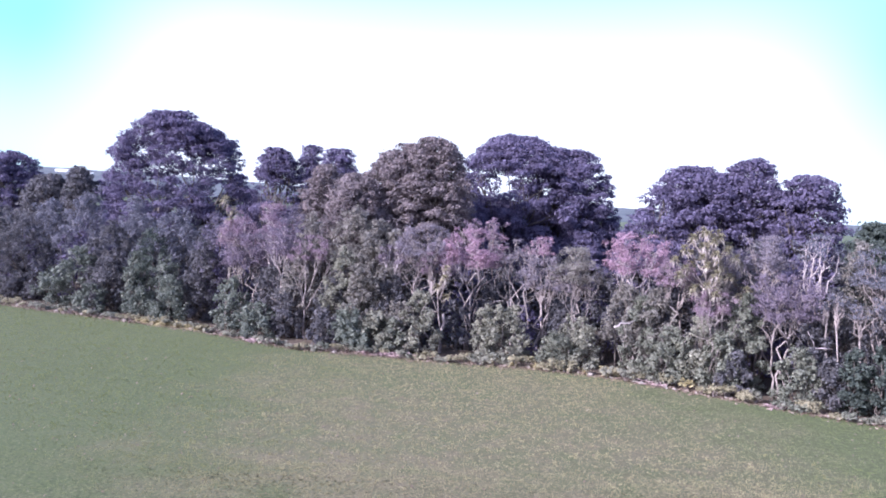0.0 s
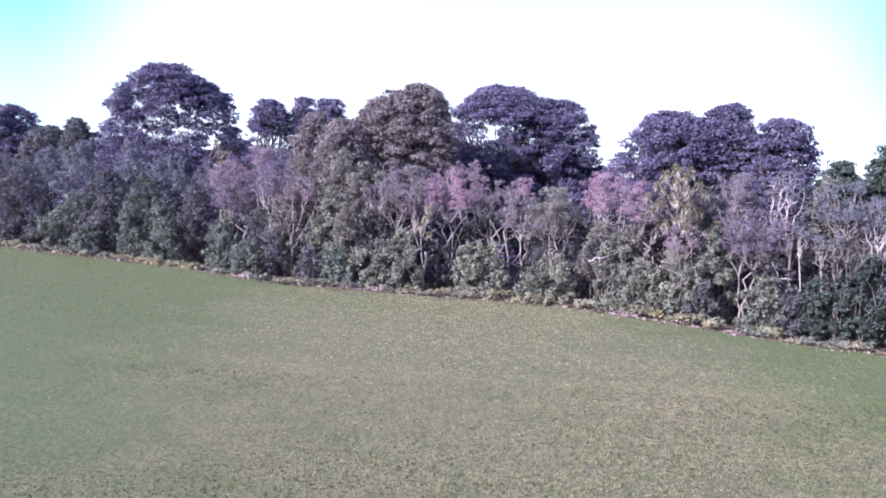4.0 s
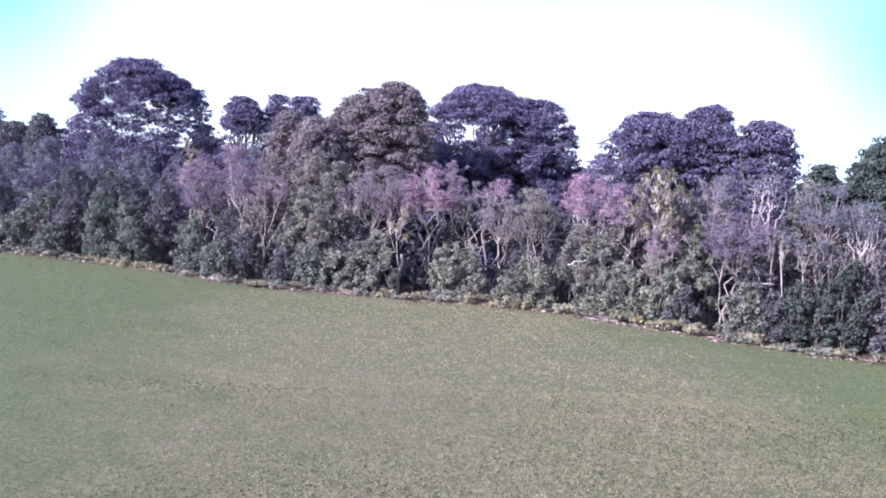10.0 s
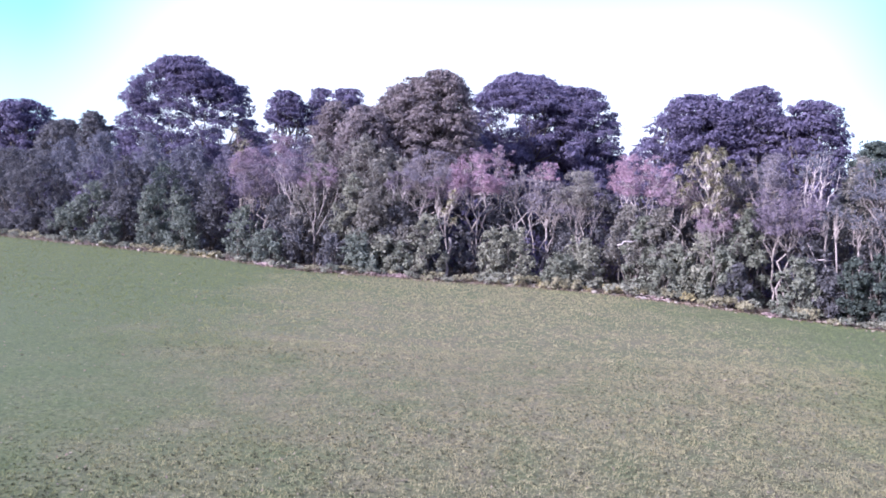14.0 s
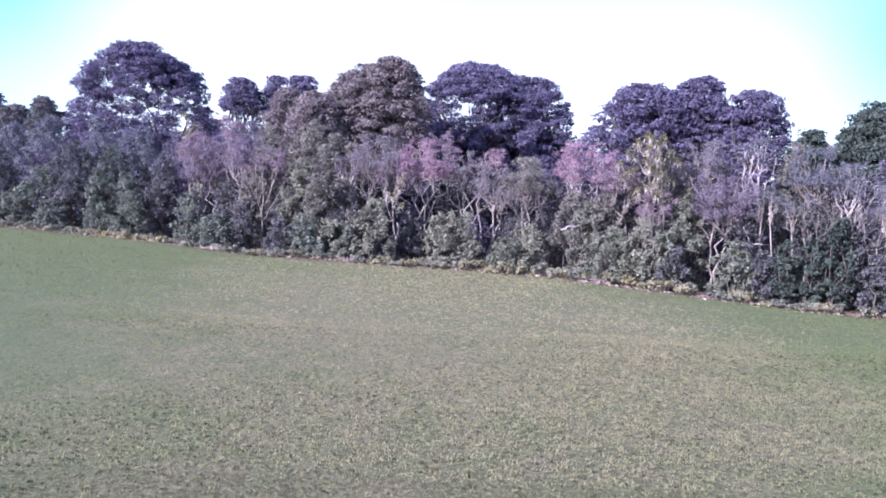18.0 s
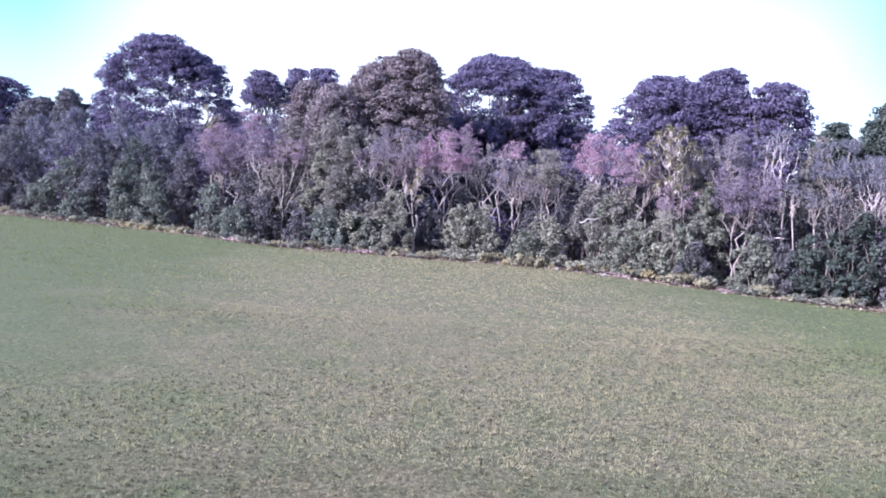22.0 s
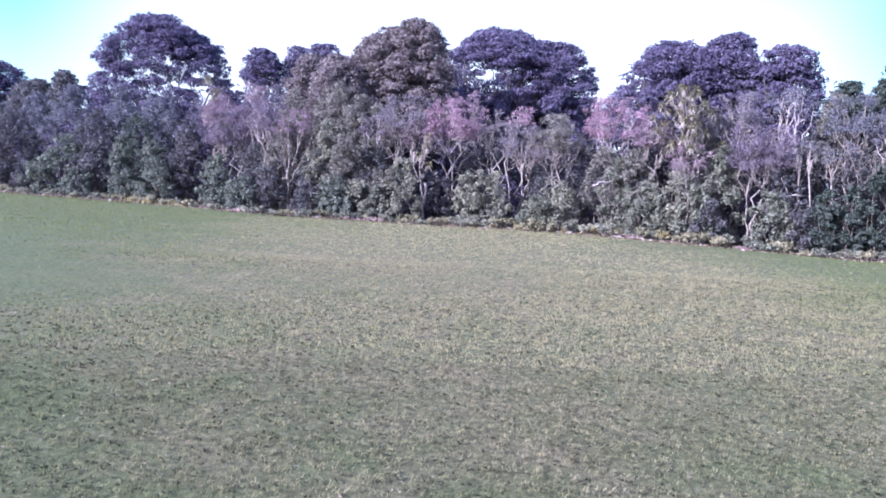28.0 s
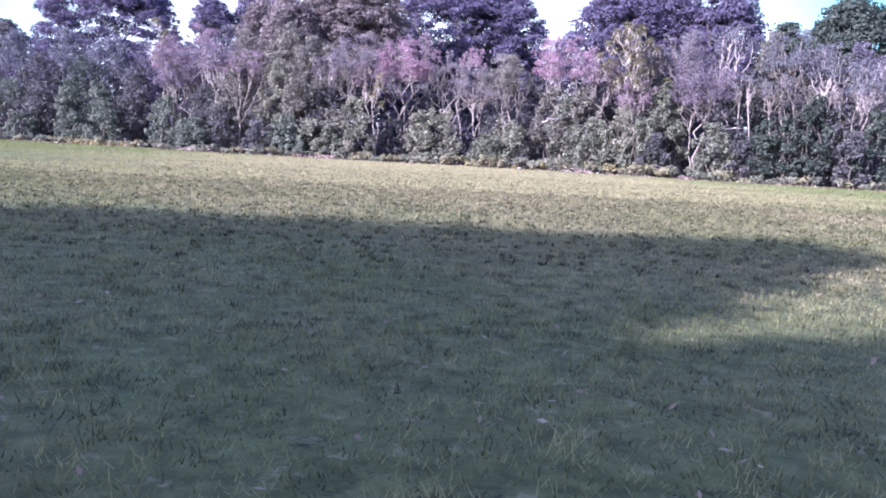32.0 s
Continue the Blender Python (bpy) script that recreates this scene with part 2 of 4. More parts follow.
def lawn_material():
    m, n, l, bsdf = material("lawn_and_forest_floor", 0.95)
    pos = n.new("ShaderNodeNewGeometry").outputs["Position"]
    fine, mid, big = noise_node(n, l, 11.0, 4.0, 0.68, pos), noise_node(n, l, 1.0, 3.0, 0.6, pos), noise_node(n, l, 0.16, 3.0, 0.55, pos)
    green = ramp(n, [(0.28, (0.034, 0.047, 0.015)), (0.5, (0.065, 0.084, 0.028)), (0.72, (0.112, 0.131, 0.049))])
    dry = ramp(n, [(0.28, (0.062, 0.052, 0.029)), (0.5, (0.124, 0.105, 0.060)), (0.72, (0.214, 0.180, 0.110))])
    for r in (green, dry):
        l.new(fine.outputs["Fac"], r.inputs["Fac"])
    # straw and green lie in patches a metre or two across, over slower drifts
    sel = n.new("ShaderNodeMath")
    sel.operation = "MULTIPLY_ADD"
    sel.inputs[1].default_value = 0.6
    l.new(mid.outputs["Fac"], sel.inputs[0])
    half = n.new("ShaderNodeMath")
    half.operation = "MULTIPLY"
    half.inputs[1].default_value = 0.4
    l.new(big.outputs["Fac"], half.inputs[0])
    l.new(half.outputs[0], sel.inputs[2])
    pick = ramp(n, [(0.28, (0.0, 0.0, 0.0)), (0.60, (1, 1, 1))])
    l.new(sel.outputs[0], pick.inputs["Fac"])
    # the turf is greener in the damp strip that runs along the bush
    flat = n.new("ShaderNodeVectorMath")
    flat.operation = "DOT_PRODUCT"
    flat.inputs[1].default_value = (-EDGE_SLOPE, 1.0, 0.0)
    l.new(pos, flat.inputs[0])
    apart = n.new("ShaderNodeSeparateXYZ")
    l.new(pos, apart.inputs[0])

    def sums(kind, a, b):
        q = n.new("ShaderNodeMath")
        q.operation = kind
        for value, socket in ((a, q.inputs[0]), (b, q.inputs[1])):
            if isinstance(value, (int, float)):
                socket.default_value = value
            else:
                l.new(value, socket)
        return q.outputs[0]

    def hump(middle, wide, tall):
        f = sums("DIVIDE", sums("SUBTRACT", apart.outputs["X"], middle), wide)
        return sums("MULTIPLY", sums("POWER", math.e, sums("MULTIPLY", sums("MULTIPLY", f, f), -1.0)), tall)

    beyond = sums("ADD", sums("ADD", sums("ADD", flat.outputs["Value"], 0.55), hump(-6.5, 3.6, 1.2)), hump(7.0, 5.5, -2.0))
    # the same lens falloff, put into the ground's turf colour
    patch = dry_patch(n, l, pos)
    damp = n.new("ShaderNodeMapRange")
    damp.inputs["From Min"].default_value, damp.inputs["From Max"].default_value = EDGE_Y - 14.0, EDGE_Y - 2.0
    damp.inputs["To Min"].default_value, damp.inputs["To Max"].default_value = 1.0, 0.65
    l.new(flat.outputs["Value"], damp.inputs["Value"])
    both_strips = n.new("ShaderNodeMath")
    both_strips.operation = "MULTIPLY"
    l.new(patch, both_strips.inputs[0])
    l.new(damp.outputs["Result"], both_strips.inputs[1])
    dryness = n.new("ShaderNodeMath")
    dryness.operation = "MULTIPLY"
    l.new(pick.outputs["Color"], dryness.inputs[0])
    l.new(both_strips.outputs[0], dryness.inputs[1])
    turf = mix_rgb(n, l, green.outputs["Color"], dry.outputs["Color"], dryness.outputs[0])
    # shade in the small gaps between the clumps of turf, painted into the colour
    tuft = noise_node(n, l, 7.0, 2.0, 0.6, pos)
    shade_speck = n.new("ShaderNodeTexVoronoi")
    shade_speck.inputs["Scale"].default_value = 10.0
    ragged = n.new("ShaderNodeVectorMath")
    ragged.operation = "MULTIPLY_ADD"
    ragged.inputs[1].default_value = (0.16, 0.16, 0.16)
    l.new(noise_node(n, l, 24.0, 3.0, 0.6, pos).outputs["Color"], ragged.inputs[0])
    l.new(pos, ragged.inputs[2])
    l.new(ragged.outputs[0], shade_speck.inputs["Vector"])
    gap = ramp(n, [(0.14, (0.16, 0.16, 0.14)), (0.38, (1, 1, 1))])
    l.new(shade_speck.outputs["Distance"], gap.inputs["Fac"])
    some = ramp(n, [(0.38, (1, 1, 1)), (0.54, (0.25, 0.25, 0.25))])
    l.new(tuft.outputs["Fac"], some.inputs["Fac"])
    turf = mix_rgb(n, l, turf, gap.outputs["Color"], some.outputs["Color"], "MULTIPLY")
    # pale dry wisps
    straw = n.new("ShaderNodeTexVoronoi")
    straw.inputs["Scale"].default_value = 7.3
    l.new(ragged.outputs[0], straw.inputs["Vector"])
    fleck = ramp(n, [(0.08, (0.5, 0.5, 0.5)), (0.26, (0, 0, 0))])
    l.new(straw.outputs["Distance"], fleck.inputs["Fac"])
    turf = mix_rgb(n, l, turf, (0.270, 0.240, 0.175), fleck.outputs["Color"])
    # the bush line runs along y = EDGE_Y + EDGE_SLOPE * x; behind it lies brown litter
    wob = n.new("ShaderNodeMath")
    wob.operation = "MULTIPLY_ADD"
    wob.inputs[1].default_value = 1.6
    l.new(mid.outputs["Fac"], wob.inputs[0])
    l.new(beyond, wob.inputs[2])
    band = n.new("ShaderNodeMapRange")
    band.inputs["From Min"].default_value, band.inputs["From Max"].default_value = EDGE_Y + 0.5, EDGE_Y + 0.9
    l.new(wob.outputs[0], band.inputs["Value"])
    floor = ramp(n, [(0.3, (0.030, 0.022, 0.016)), (0.7, (0.120, 0.085, 0.062))])
    l.new(fine.outputs["Fac"], floor.inputs["Fac"])
    both = mix_rgb(n, l, turf, floor.outputs["Color"], band.outputs["Result"])
    far = n.new("ShaderNodeMapRange")
    far.inputs["From Min"].default_value, far.inputs["From Max"].default_value = 90.0, 140.0
    l.new(flat.outputs["Value"], far.inputs["Value"])
    l.new(mix_rgb(n, l, both, (0.075, 0.095, 0.045), far.outputs["Result"]), bsdf.inputs["Base Color"])
    bump = n.new("ShaderNodeBump")
    bump.inputs["Strength"].default_value, bump.inputs["Distance"].default_value = 0.6, 0.025
    hgt = n.new("ShaderNodeMath")
    l.new(fine.outputs["Fac"], hgt.inputs[0])
    l.new(tuft.outputs["Fac"], hgt.inputs[1])
    l.new(hgt.outputs[0], bump.inputs["Height"])
    l.new(bump.outputs["Normal"], bsdf.inputs["Normal"])
    return m


# ---- mesh tools ----
class Shape:
    """Gathers corners and faces for one mesh."""

    def __init__(self):
        self.points, self.faces = [], []

    def tube(self, line, radii, sides=6):
        first = len(self.points)
        for k, (p, r) in enumerate(zip(line, radii)):
            way = (line[min(k + 1, len(line) - 1)] - line[max(k - 1, 0)]).normalized()
            a = way.orthogonal().normalized()
            b = way.cross(a)
            for j in range(sides):
                g = 2 * math.pi * j / sides
                self.points.append(p + r * (math.cos(g) * a + math.sin(g) * b))
        for k in range(len(line) - 1):
            for j in range(sides):
                i0, i1 = first + k * sides + j, first + k * sides + (j + 1) % sides
                self.faces.append((i0, i1, i1 + sides, i0 + sides))
        self.faces.append(tuple(first + j for j in reversed(range(sides))))
        self.faces.append(tuple(first + (len(line) - 1) * sides + j for j in range(sides)))

    def mesh(self, name, mat, smooth=True):
        me = bpy.data.meshes.new(name)
        me.from_pydata([tuple(p) for p in self.points], [], self.faces)
        me.materials.append(mat)
        if smooth:
            me.polygons.foreach_set("use_smooth", [True] * len(me.polygons))
        return me


def flat_mesh(name, corners, per, mat):
    """A mesh of many small loose faces: corners has the shape (faces, per, 3)."""
    count = len(corners)
    me = bpy.data.meshes.new(name)
    me.vertices.add(count * per)
    me.vertices.foreach_set("co", np.ascontiguousarray(corners, dtype=np.float32).ravel())
    me.loops.add(count * per)
    me.loops.foreach_set("vertex_index", np.arange(count * per, dtype=np.int32))
    me.polygons.add(count)
    me.polygons.foreach_set("loop_start", np.arange(0, count * per, per, dtype=np.int32))
    me.polygons.foreach_set("loop_total", np.full(count, per, dtype=np.int32))
    me.materials.append(mat)
    me.update(calc_edges=True)
    return me


def unit(v):
    return v / np.maximum(np.linalg.norm(v, axis=-1, keepdims=True), 1e-9)


def leaf_cloud(rng, centres, radii, density, size, inner=0.62, up=0.35, slim=0.62, stray=0.0):
    """Leaves on the outer shell of each bough; density is leaves per square metre of shell."""
    centres, radii = np.asarray(centres, float), np.asarray(radii, float)
    area = 4 * math.pi * ((radii[:, 0] * radii[:, 1]) ** 1.6 / 3 + 2 * (radii[:, 0] * radii[:, 2]) ** 1.6 / 3) ** (1 / 1.6)
    which = np.repeat(np.arange(len(centres)), np.maximum((area * density).astype(int), 8))
    way = unit(rng.normal(size=(len(which), 3)))
    keep = rng.random(len(which)) < 0.62 + 0.38 * way[:, 2]
    which, way = which[keep], way[keep]
    ripple = 1 + 0.16 * np.sin(way @ rng.normal(size=(3, 1)) * 5 + which[:, None])
    place = centres[which] + way * radii[which] * ripple * (inner + (1 - inner) * rng.random((len(which), 1)) ** 0.5 + stray * rng.exponential(1.0, (len(which), 1)))
    place[:, 2] = np.maximum(place[:, 2], 0.04)
    normal = unit(way * 0.95 + rng.normal(size=way.shape) * 0.45 + np.array([0, 0, up]))
    along = unit(np.cross(normal, rng.normal(size=way.shape)))
    across = np.cross(normal, along)
    length = size * rng.uniform(0.6, 1.35, (len(which), 1))
    bend = normal * length * rng.uniform(-0.12, 0.12, (len(which), 1))
    a, b = along * length * 0.5, across * length * 0.5 * slim
    return np.stack([place + a + bend, place - a * 0.7 + b, place - a * 0.7 - b], 1)


def part(name, me, parent, label=""):
    ob = new(name, me)
    ob.parent = parent
    return tagged(ob, label)


def thing(name, x, y, label, category, group="", z=0.0):
    ob = new(name)
    ob.location, ob.empty_display_size = (x, y, z), 0.3
    return tagged(ob, label, category, group)


def crooked(rng, start, end, steps, wander):
    """A bent line from start to end."""
    start, end = Vector(start), Vector(end)
    span = (end - start).length
    line = []
    for k in range(steps + 1):
        f = k / steps
        off = Vector(rng.normal(size=3)) * wander * span * math.sin(math.pi * f)
        line.append(start.lerp(end, f) + off)
    return line


# ---- the ground, to the horizon ----
EDGE_Y, EDGE_SLOPE = 39.7, -0.41


def edge(x):
    """Where the lawn ends: a line that swells towards the lawn at one place and draws back at another."""
    return EDGE_Y + EDGE_SLOPE * x - 0.55 - 1.2 * np.exp(-((x + 6.5) / 3.6) ** 2) + 2.0 * np.exp(-((x - 7.0) / 5.5) ** 2) - 0.7 / (1 + np.exp(15.0 - np.clip(x, -80, 80)))


LAWN = lawn_material()


def build_ground():
    xs = np.unique(np.concatenate([np.linspace(-3000, -80, 12), np.linspace(-80, 80, 81), np.linspace(80, 3000, 12)]))
    ys = np.unique(np.concatenate([np.linspace(-600, -40, 8), np.linspace(-40, 100, 71), np.linspace(100, 4000, 14)]))
    bm = bmesh.new()
    rows = []
    for y in ys:
        rows.append([])
        for x in xs:
            z = 0.05 * noise.noise(Vector((x * 0.08, y * 0.08, 1.7))) if abs(x) < 80 and -40 < y < 100 else 0.0
            rows[-1].append(bm.verts.new((x, y, z)))
    for j in range(len(ys) - 1):
        for i in range(len(xs) - 1):
            bm.faces.new((rows[j][i], rows[j][i + 1], rows[j + 1][i + 1], rows[j + 1][i])).smooth = True
    me = bpy.data.meshes.new("ground")
    bm.to_mesh(me)
    bm.free()
    me.materials.append(LAWN)
    tagged(new("ground", me), "mown green and straw-coloured lawn meeting bush litter", "ground", kind="structure")


build_ground()


def hill_height(x):
    return 27 + 3 * noise.noise(Vector((x * 0.004, 0.4, 2.0))) + 1.5 * noise.noise(Vector((x * 0.02, 0.7, 5.0))) - 0.012 * x


def build_hills():
    m, n, l, bsdf = material("hazed_distant_bush", 0.95)
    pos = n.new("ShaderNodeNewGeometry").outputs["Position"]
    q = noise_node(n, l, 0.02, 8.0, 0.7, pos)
    # the blue of distant haze is put into the base colour
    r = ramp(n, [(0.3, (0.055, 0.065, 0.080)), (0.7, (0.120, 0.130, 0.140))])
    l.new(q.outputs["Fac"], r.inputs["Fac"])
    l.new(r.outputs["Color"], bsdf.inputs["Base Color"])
    bm = bmesh.new()
    rows = []
    for j in range(9):
        rows.append([])
        for i in range(121):
            x, y = -1800 + 30 * i, 1100 + 90 * j
            rise = math.sin(math.pi * j / 8)
            h = hill_height(x)
            rows[-1].append(bm.verts.new((x, y, rise * h - 0.5)))
    for j in range(8):
        for i in range(120):
            bm.faces.new((rows[j][i], rows[j][i + 1], rows[j + 1][i + 1], rows[j + 1][i])).smooth = True
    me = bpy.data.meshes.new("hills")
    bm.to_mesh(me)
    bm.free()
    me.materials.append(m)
    tagged(new("backdrop_hills", me), "low wooded ridge on the horizon, haze tinted into its green", "hill", kind="structure")


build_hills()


def far_shed(x, y, z, width, height, depth):
    """A long white farm shed with a low gabled roof, far off on the ridge."""
    walls, n_, l_, b_ = material("white_wall", 0.7)
    b_.inputs["Base Color"].default_value = (0.80, 0.80, 0.78, 1)
    shed = thing("farm_shed", x, y, "long white shed on the distant ridge", "building", "far sheds", z)
    wall, roof = Shape(), Shape()
    w, d, h = width / 2, depth / 2, height
    wall.points = [(-w, -d, 0), (w, -d, 0), (w, d, 0), (-w, d, 0), (-w, -d, h), (w, -d, h), (w, d, h), (-w, d, h)]
    wall.faces = [(0, 1, 5, 4), (1, 2, 6, 5), (2, 3, 7, 6), (3, 0, 4, 7), (3, 2, 1, 0)]
    roof.points = [(-w - 1, -d - 1, h), (w + 1, -d - 1, h), (w + 1, d + 1, h), (-w - 1, d + 1, h), (-w - 1, 0, h * 1.7), (w + 1, 0, h * 1.7)]
    roof.faces = [(0, 1, 5, 4), (2, 3, 4, 5), (1, 2, 5), (3, 0, 4), (3, 2, 1, 0)]
    part("wall", wall.mesh("wall", walls, False), shed)
    part("roof", roof.mesh("roof", walls, False), shed, "pale sheet roof")


far_shed(-553, 1245, 24.0, 19, 2.4, 9)
far_shed(-516, 1250, 22.5, 13, 2.2, 8)


# ---- trees and shrubs ----
def dome_tree(x, y, top, spread, low, leaf, seed, label, gap=None, side=(-1.0, 1.0), peak=2.1, airy=0.72, pads=1.0, size=0.165, density=88, group="tall trees behind the bush", name="tree", twist=1.0):
    """A broad evergreen: a forked trunk, fanning limbs and a domed crown of many flat leafy pads; gap: the share of the crown's
    height, from and to, where the pads are few and daylight shows between the limbs."""
    rng = np.random.default_rng(seed)
    tree = thing(name, x, y, label, "tree", group)
    fork = Vector((rng.normal() * 0.1, 0, max(low * 0.5, top * 0.22)))
    thick = 0.10 + 0.045 * spread
    trunk = Shape()
    trunk.tube(crooked(rng, (0, 0, -0.1), fork, 5, 0.03), [thick * f for f in (1.25, 1.0, 0.92, 0.86, 0.82, 0.8)], 8)
    part("trunk", trunk.mesh("trunk", BARK), tree)
    deep = top - low
    pad = (0.34 + 0.075 * spread) * pads
    count = int(11.5 * spread * (spread + deep * 0.55) / (pad * pad * 3.2)) // 2 + 14
    centres, radii, tips = [], [], []
    lumps = rng.normal(size=(7, 3))
    for k in range(count):
        h = ((k + rng.random()) / count) ** 0.85
        g = k * 2.39996 + rng.uniform(-0.35, 0.35)
        way = np.array([math.cos(g), math.sin(g), h])
        # broad shoulders, so that the outline steps in and out
        swell = 1 + 0.10 * twist * math.sin(2.1 * float(way @ lumps[0]) + 1.3 * float(way @ lumps[1])) + rng.uniform(-0.08, 0.05)
        ring = max(0.0, 1 - h ** peak) ** 0.5 * swell * rng.uniform(0.86, 1.0)
        q = pad * rng.uniform(0.65, 1.25)
        open_here = gap and gap[0] < h < gap[1] and side[0] < ring * math.cos(g) < side[1]
        loose = open_here and rng.random() < airy
        c = ((spread - q * 0.5) * ring * math.cos(g), (spread - q * 0.5) * ring * math.sin(g) * 0.9,
             low + (deep - q * 0.45) * h * (1 + 0.06 * twist * math.sin(1.7 * float(way @ lumps[2]) + 2.0)))
        c = (c[0], c[1], min(c[2], top - q * 0.4))
        tips.append(c)
        if loose:
            # an open place: a few small tufts with daylight between them
            for _ in range(int(rng.integers(2, 7))):
                s = q * rng.uniform(0.22, 0.46)
                centres.append((c[0] + rng.normal() * q * 0.6, c[1] + rng.normal() * q * 0.6, min(c[2] + rng.normal() * q * 0.5, top - s)))
                radii.append((s, s, s * 0.55))
            continue
        centres.append(c)
        radii.append((q, q, q * rng.uniform(0.36, 0.55)))
        for _ in range(5):
            w = unit(rng.normal(size=3))
            s = q * rng.uniform(0.24, 0.46)
            centres.append((c[0] + w[0] * q * 0.95, c[1] + w[1] * q * 0.95, min(c[2] + (abs(w[2]) * 0.6 - 0.1) * q, top - s * 0.4)))
            radii.append((s, s, s * 0.6))
    # the dim inside of the crown
    for k in range(count // 2):
        h, g, f = rng.uniform(0.05, 0.93), rng.uniform(0, 6.283), rng.uniform(0.1, 0.75)
        ring = f * spread * (1 - h ** peak) ** 0.5
        if gap and gap[0] - 0.05 < h < gap[1] + 0.05 and side[0] - 0.1 < ring / spread * math.cos(g) < side[1] + 0.1 and rng.random() < airy - 0.1:
            continue
        q = pad * rng.uniform(0.8, 1.3)
        centres.append((ring * math.cos(g), ring * math.sin(g), low + (deep - q) * h))
        radii.append((q, q, q * 0.55))
    for k in range(10):
        c = Vector(tips[(k * 11 + 3) % len(tips)])
        limb = Shape()
        mid = fork.lerp(c, 0.92)
        line = crooked(rng, fork, mid, 6, 0.05)
        limb.tube(line, [thick * f for f in (0.62, 0.5, 0.42, 0.34, 0.26, 0.18, 0.08)], 6)
        near = sorted(tips, key=lambda p: (Vector(p) - c).length)[1:14:2]
        for j, p in enumerate(near):
            limb.tube(crooked(rng, line[2 + j % 4], Vector(p), 4, 0.06), [thick * f for f in (0.26, 0.2, 0.15, 0.1, 0.04)], 5)
        part("limb", limb.mesh("limb", BARK), tree)
    leaves = leaf_cloud(rng, centres, radii, density, size, 0.45, stray=0.07)
    part("crown", flat_mesh("crown", leaves, 3, LEAF[leaf]), tree)
    return tree


def shrub(x, y, top, spread, leaf, seed, label, density=150, size=0.13, name="shrub", group="shrubs of the bush edge", low=0.0, sprigs=9):
    """A leafy shrub on several stems: rounded boughs with darker hollows between, each bough a bunch of leafy sprigs."""
    rng = np.random.default_rng(seed)
    bush = thing(name, x, y, label, "shrub", group)
    stems = Shape()
    centres, radii, tips, sizes = [], [], [], []
    count = int(7 + top * 2.6)
    for k in range(count):
        f = (k + rng.random()) / count
        belly = math.sin(math.pi * min(1.0, 0.20 + 0.78 * f) ** 0.9) ** 0.6
        g, r = k * 2.39996 + rng.uniform(-0.5, 0.5), spread * rng.uniform(0.22, 0.42)
        ring = max(0.0, spread * belly * rng.uniform(0.75, 1.08) - r * 0.5)
        c = (ring * math.cos(g), ring * math.sin(g), low + r * 0.35 + (top - low - r * 1.15) * f ** 1.1)
        centres.append((c[0] * 0.9, c[1] * 0.9, c[2]))
        radii.append((r * 0.62, r * 0.62, r * 0.5))
        for _ in range(sprigs):
            w = unit(rng.normal(size=3) + np.array([0, 0, 0.3]))
            q = rng.uniform(0.08, 0.19) * (0.6 + 0.4 * spread)
            reach = r * rng.uniform(0.72, 1.12) * (1.35 if rng.random() < 0.12 else 1.0)
            tips.append((c[0] + w[0] * reach, c[1] + w[1] * reach, max(q * 0.7, min(c[2] + w[2] * reach, top - q * 0.6))))
            sizes.append((q, q, q * rng.uniform(0.7, 1.3)))
        if k % 3 == 0:
            line = crooked(rng, (rng.normal() * 0.15, rng.normal() * 0.15, -0.05), c, 4, 0.07)
            stems.tube(line, [0.040, 0.032, 0.025, 0.018, 0.008], 5)
    part("stem", stems.mesh("stem", BARK), bush)
    inner = leaf_cloud(rng, centres, radii, density * 0.5, size * 1.15, 0.4)
    outer = leaf_cloud(rng, tips, sizes, density, size, 0.3, 0.5, stray=0.10)
    part("foliage", flat_mesh("foliage", np.concatenate([inner, outer]), 3, LEAF[leaf]), bush)
    return bush


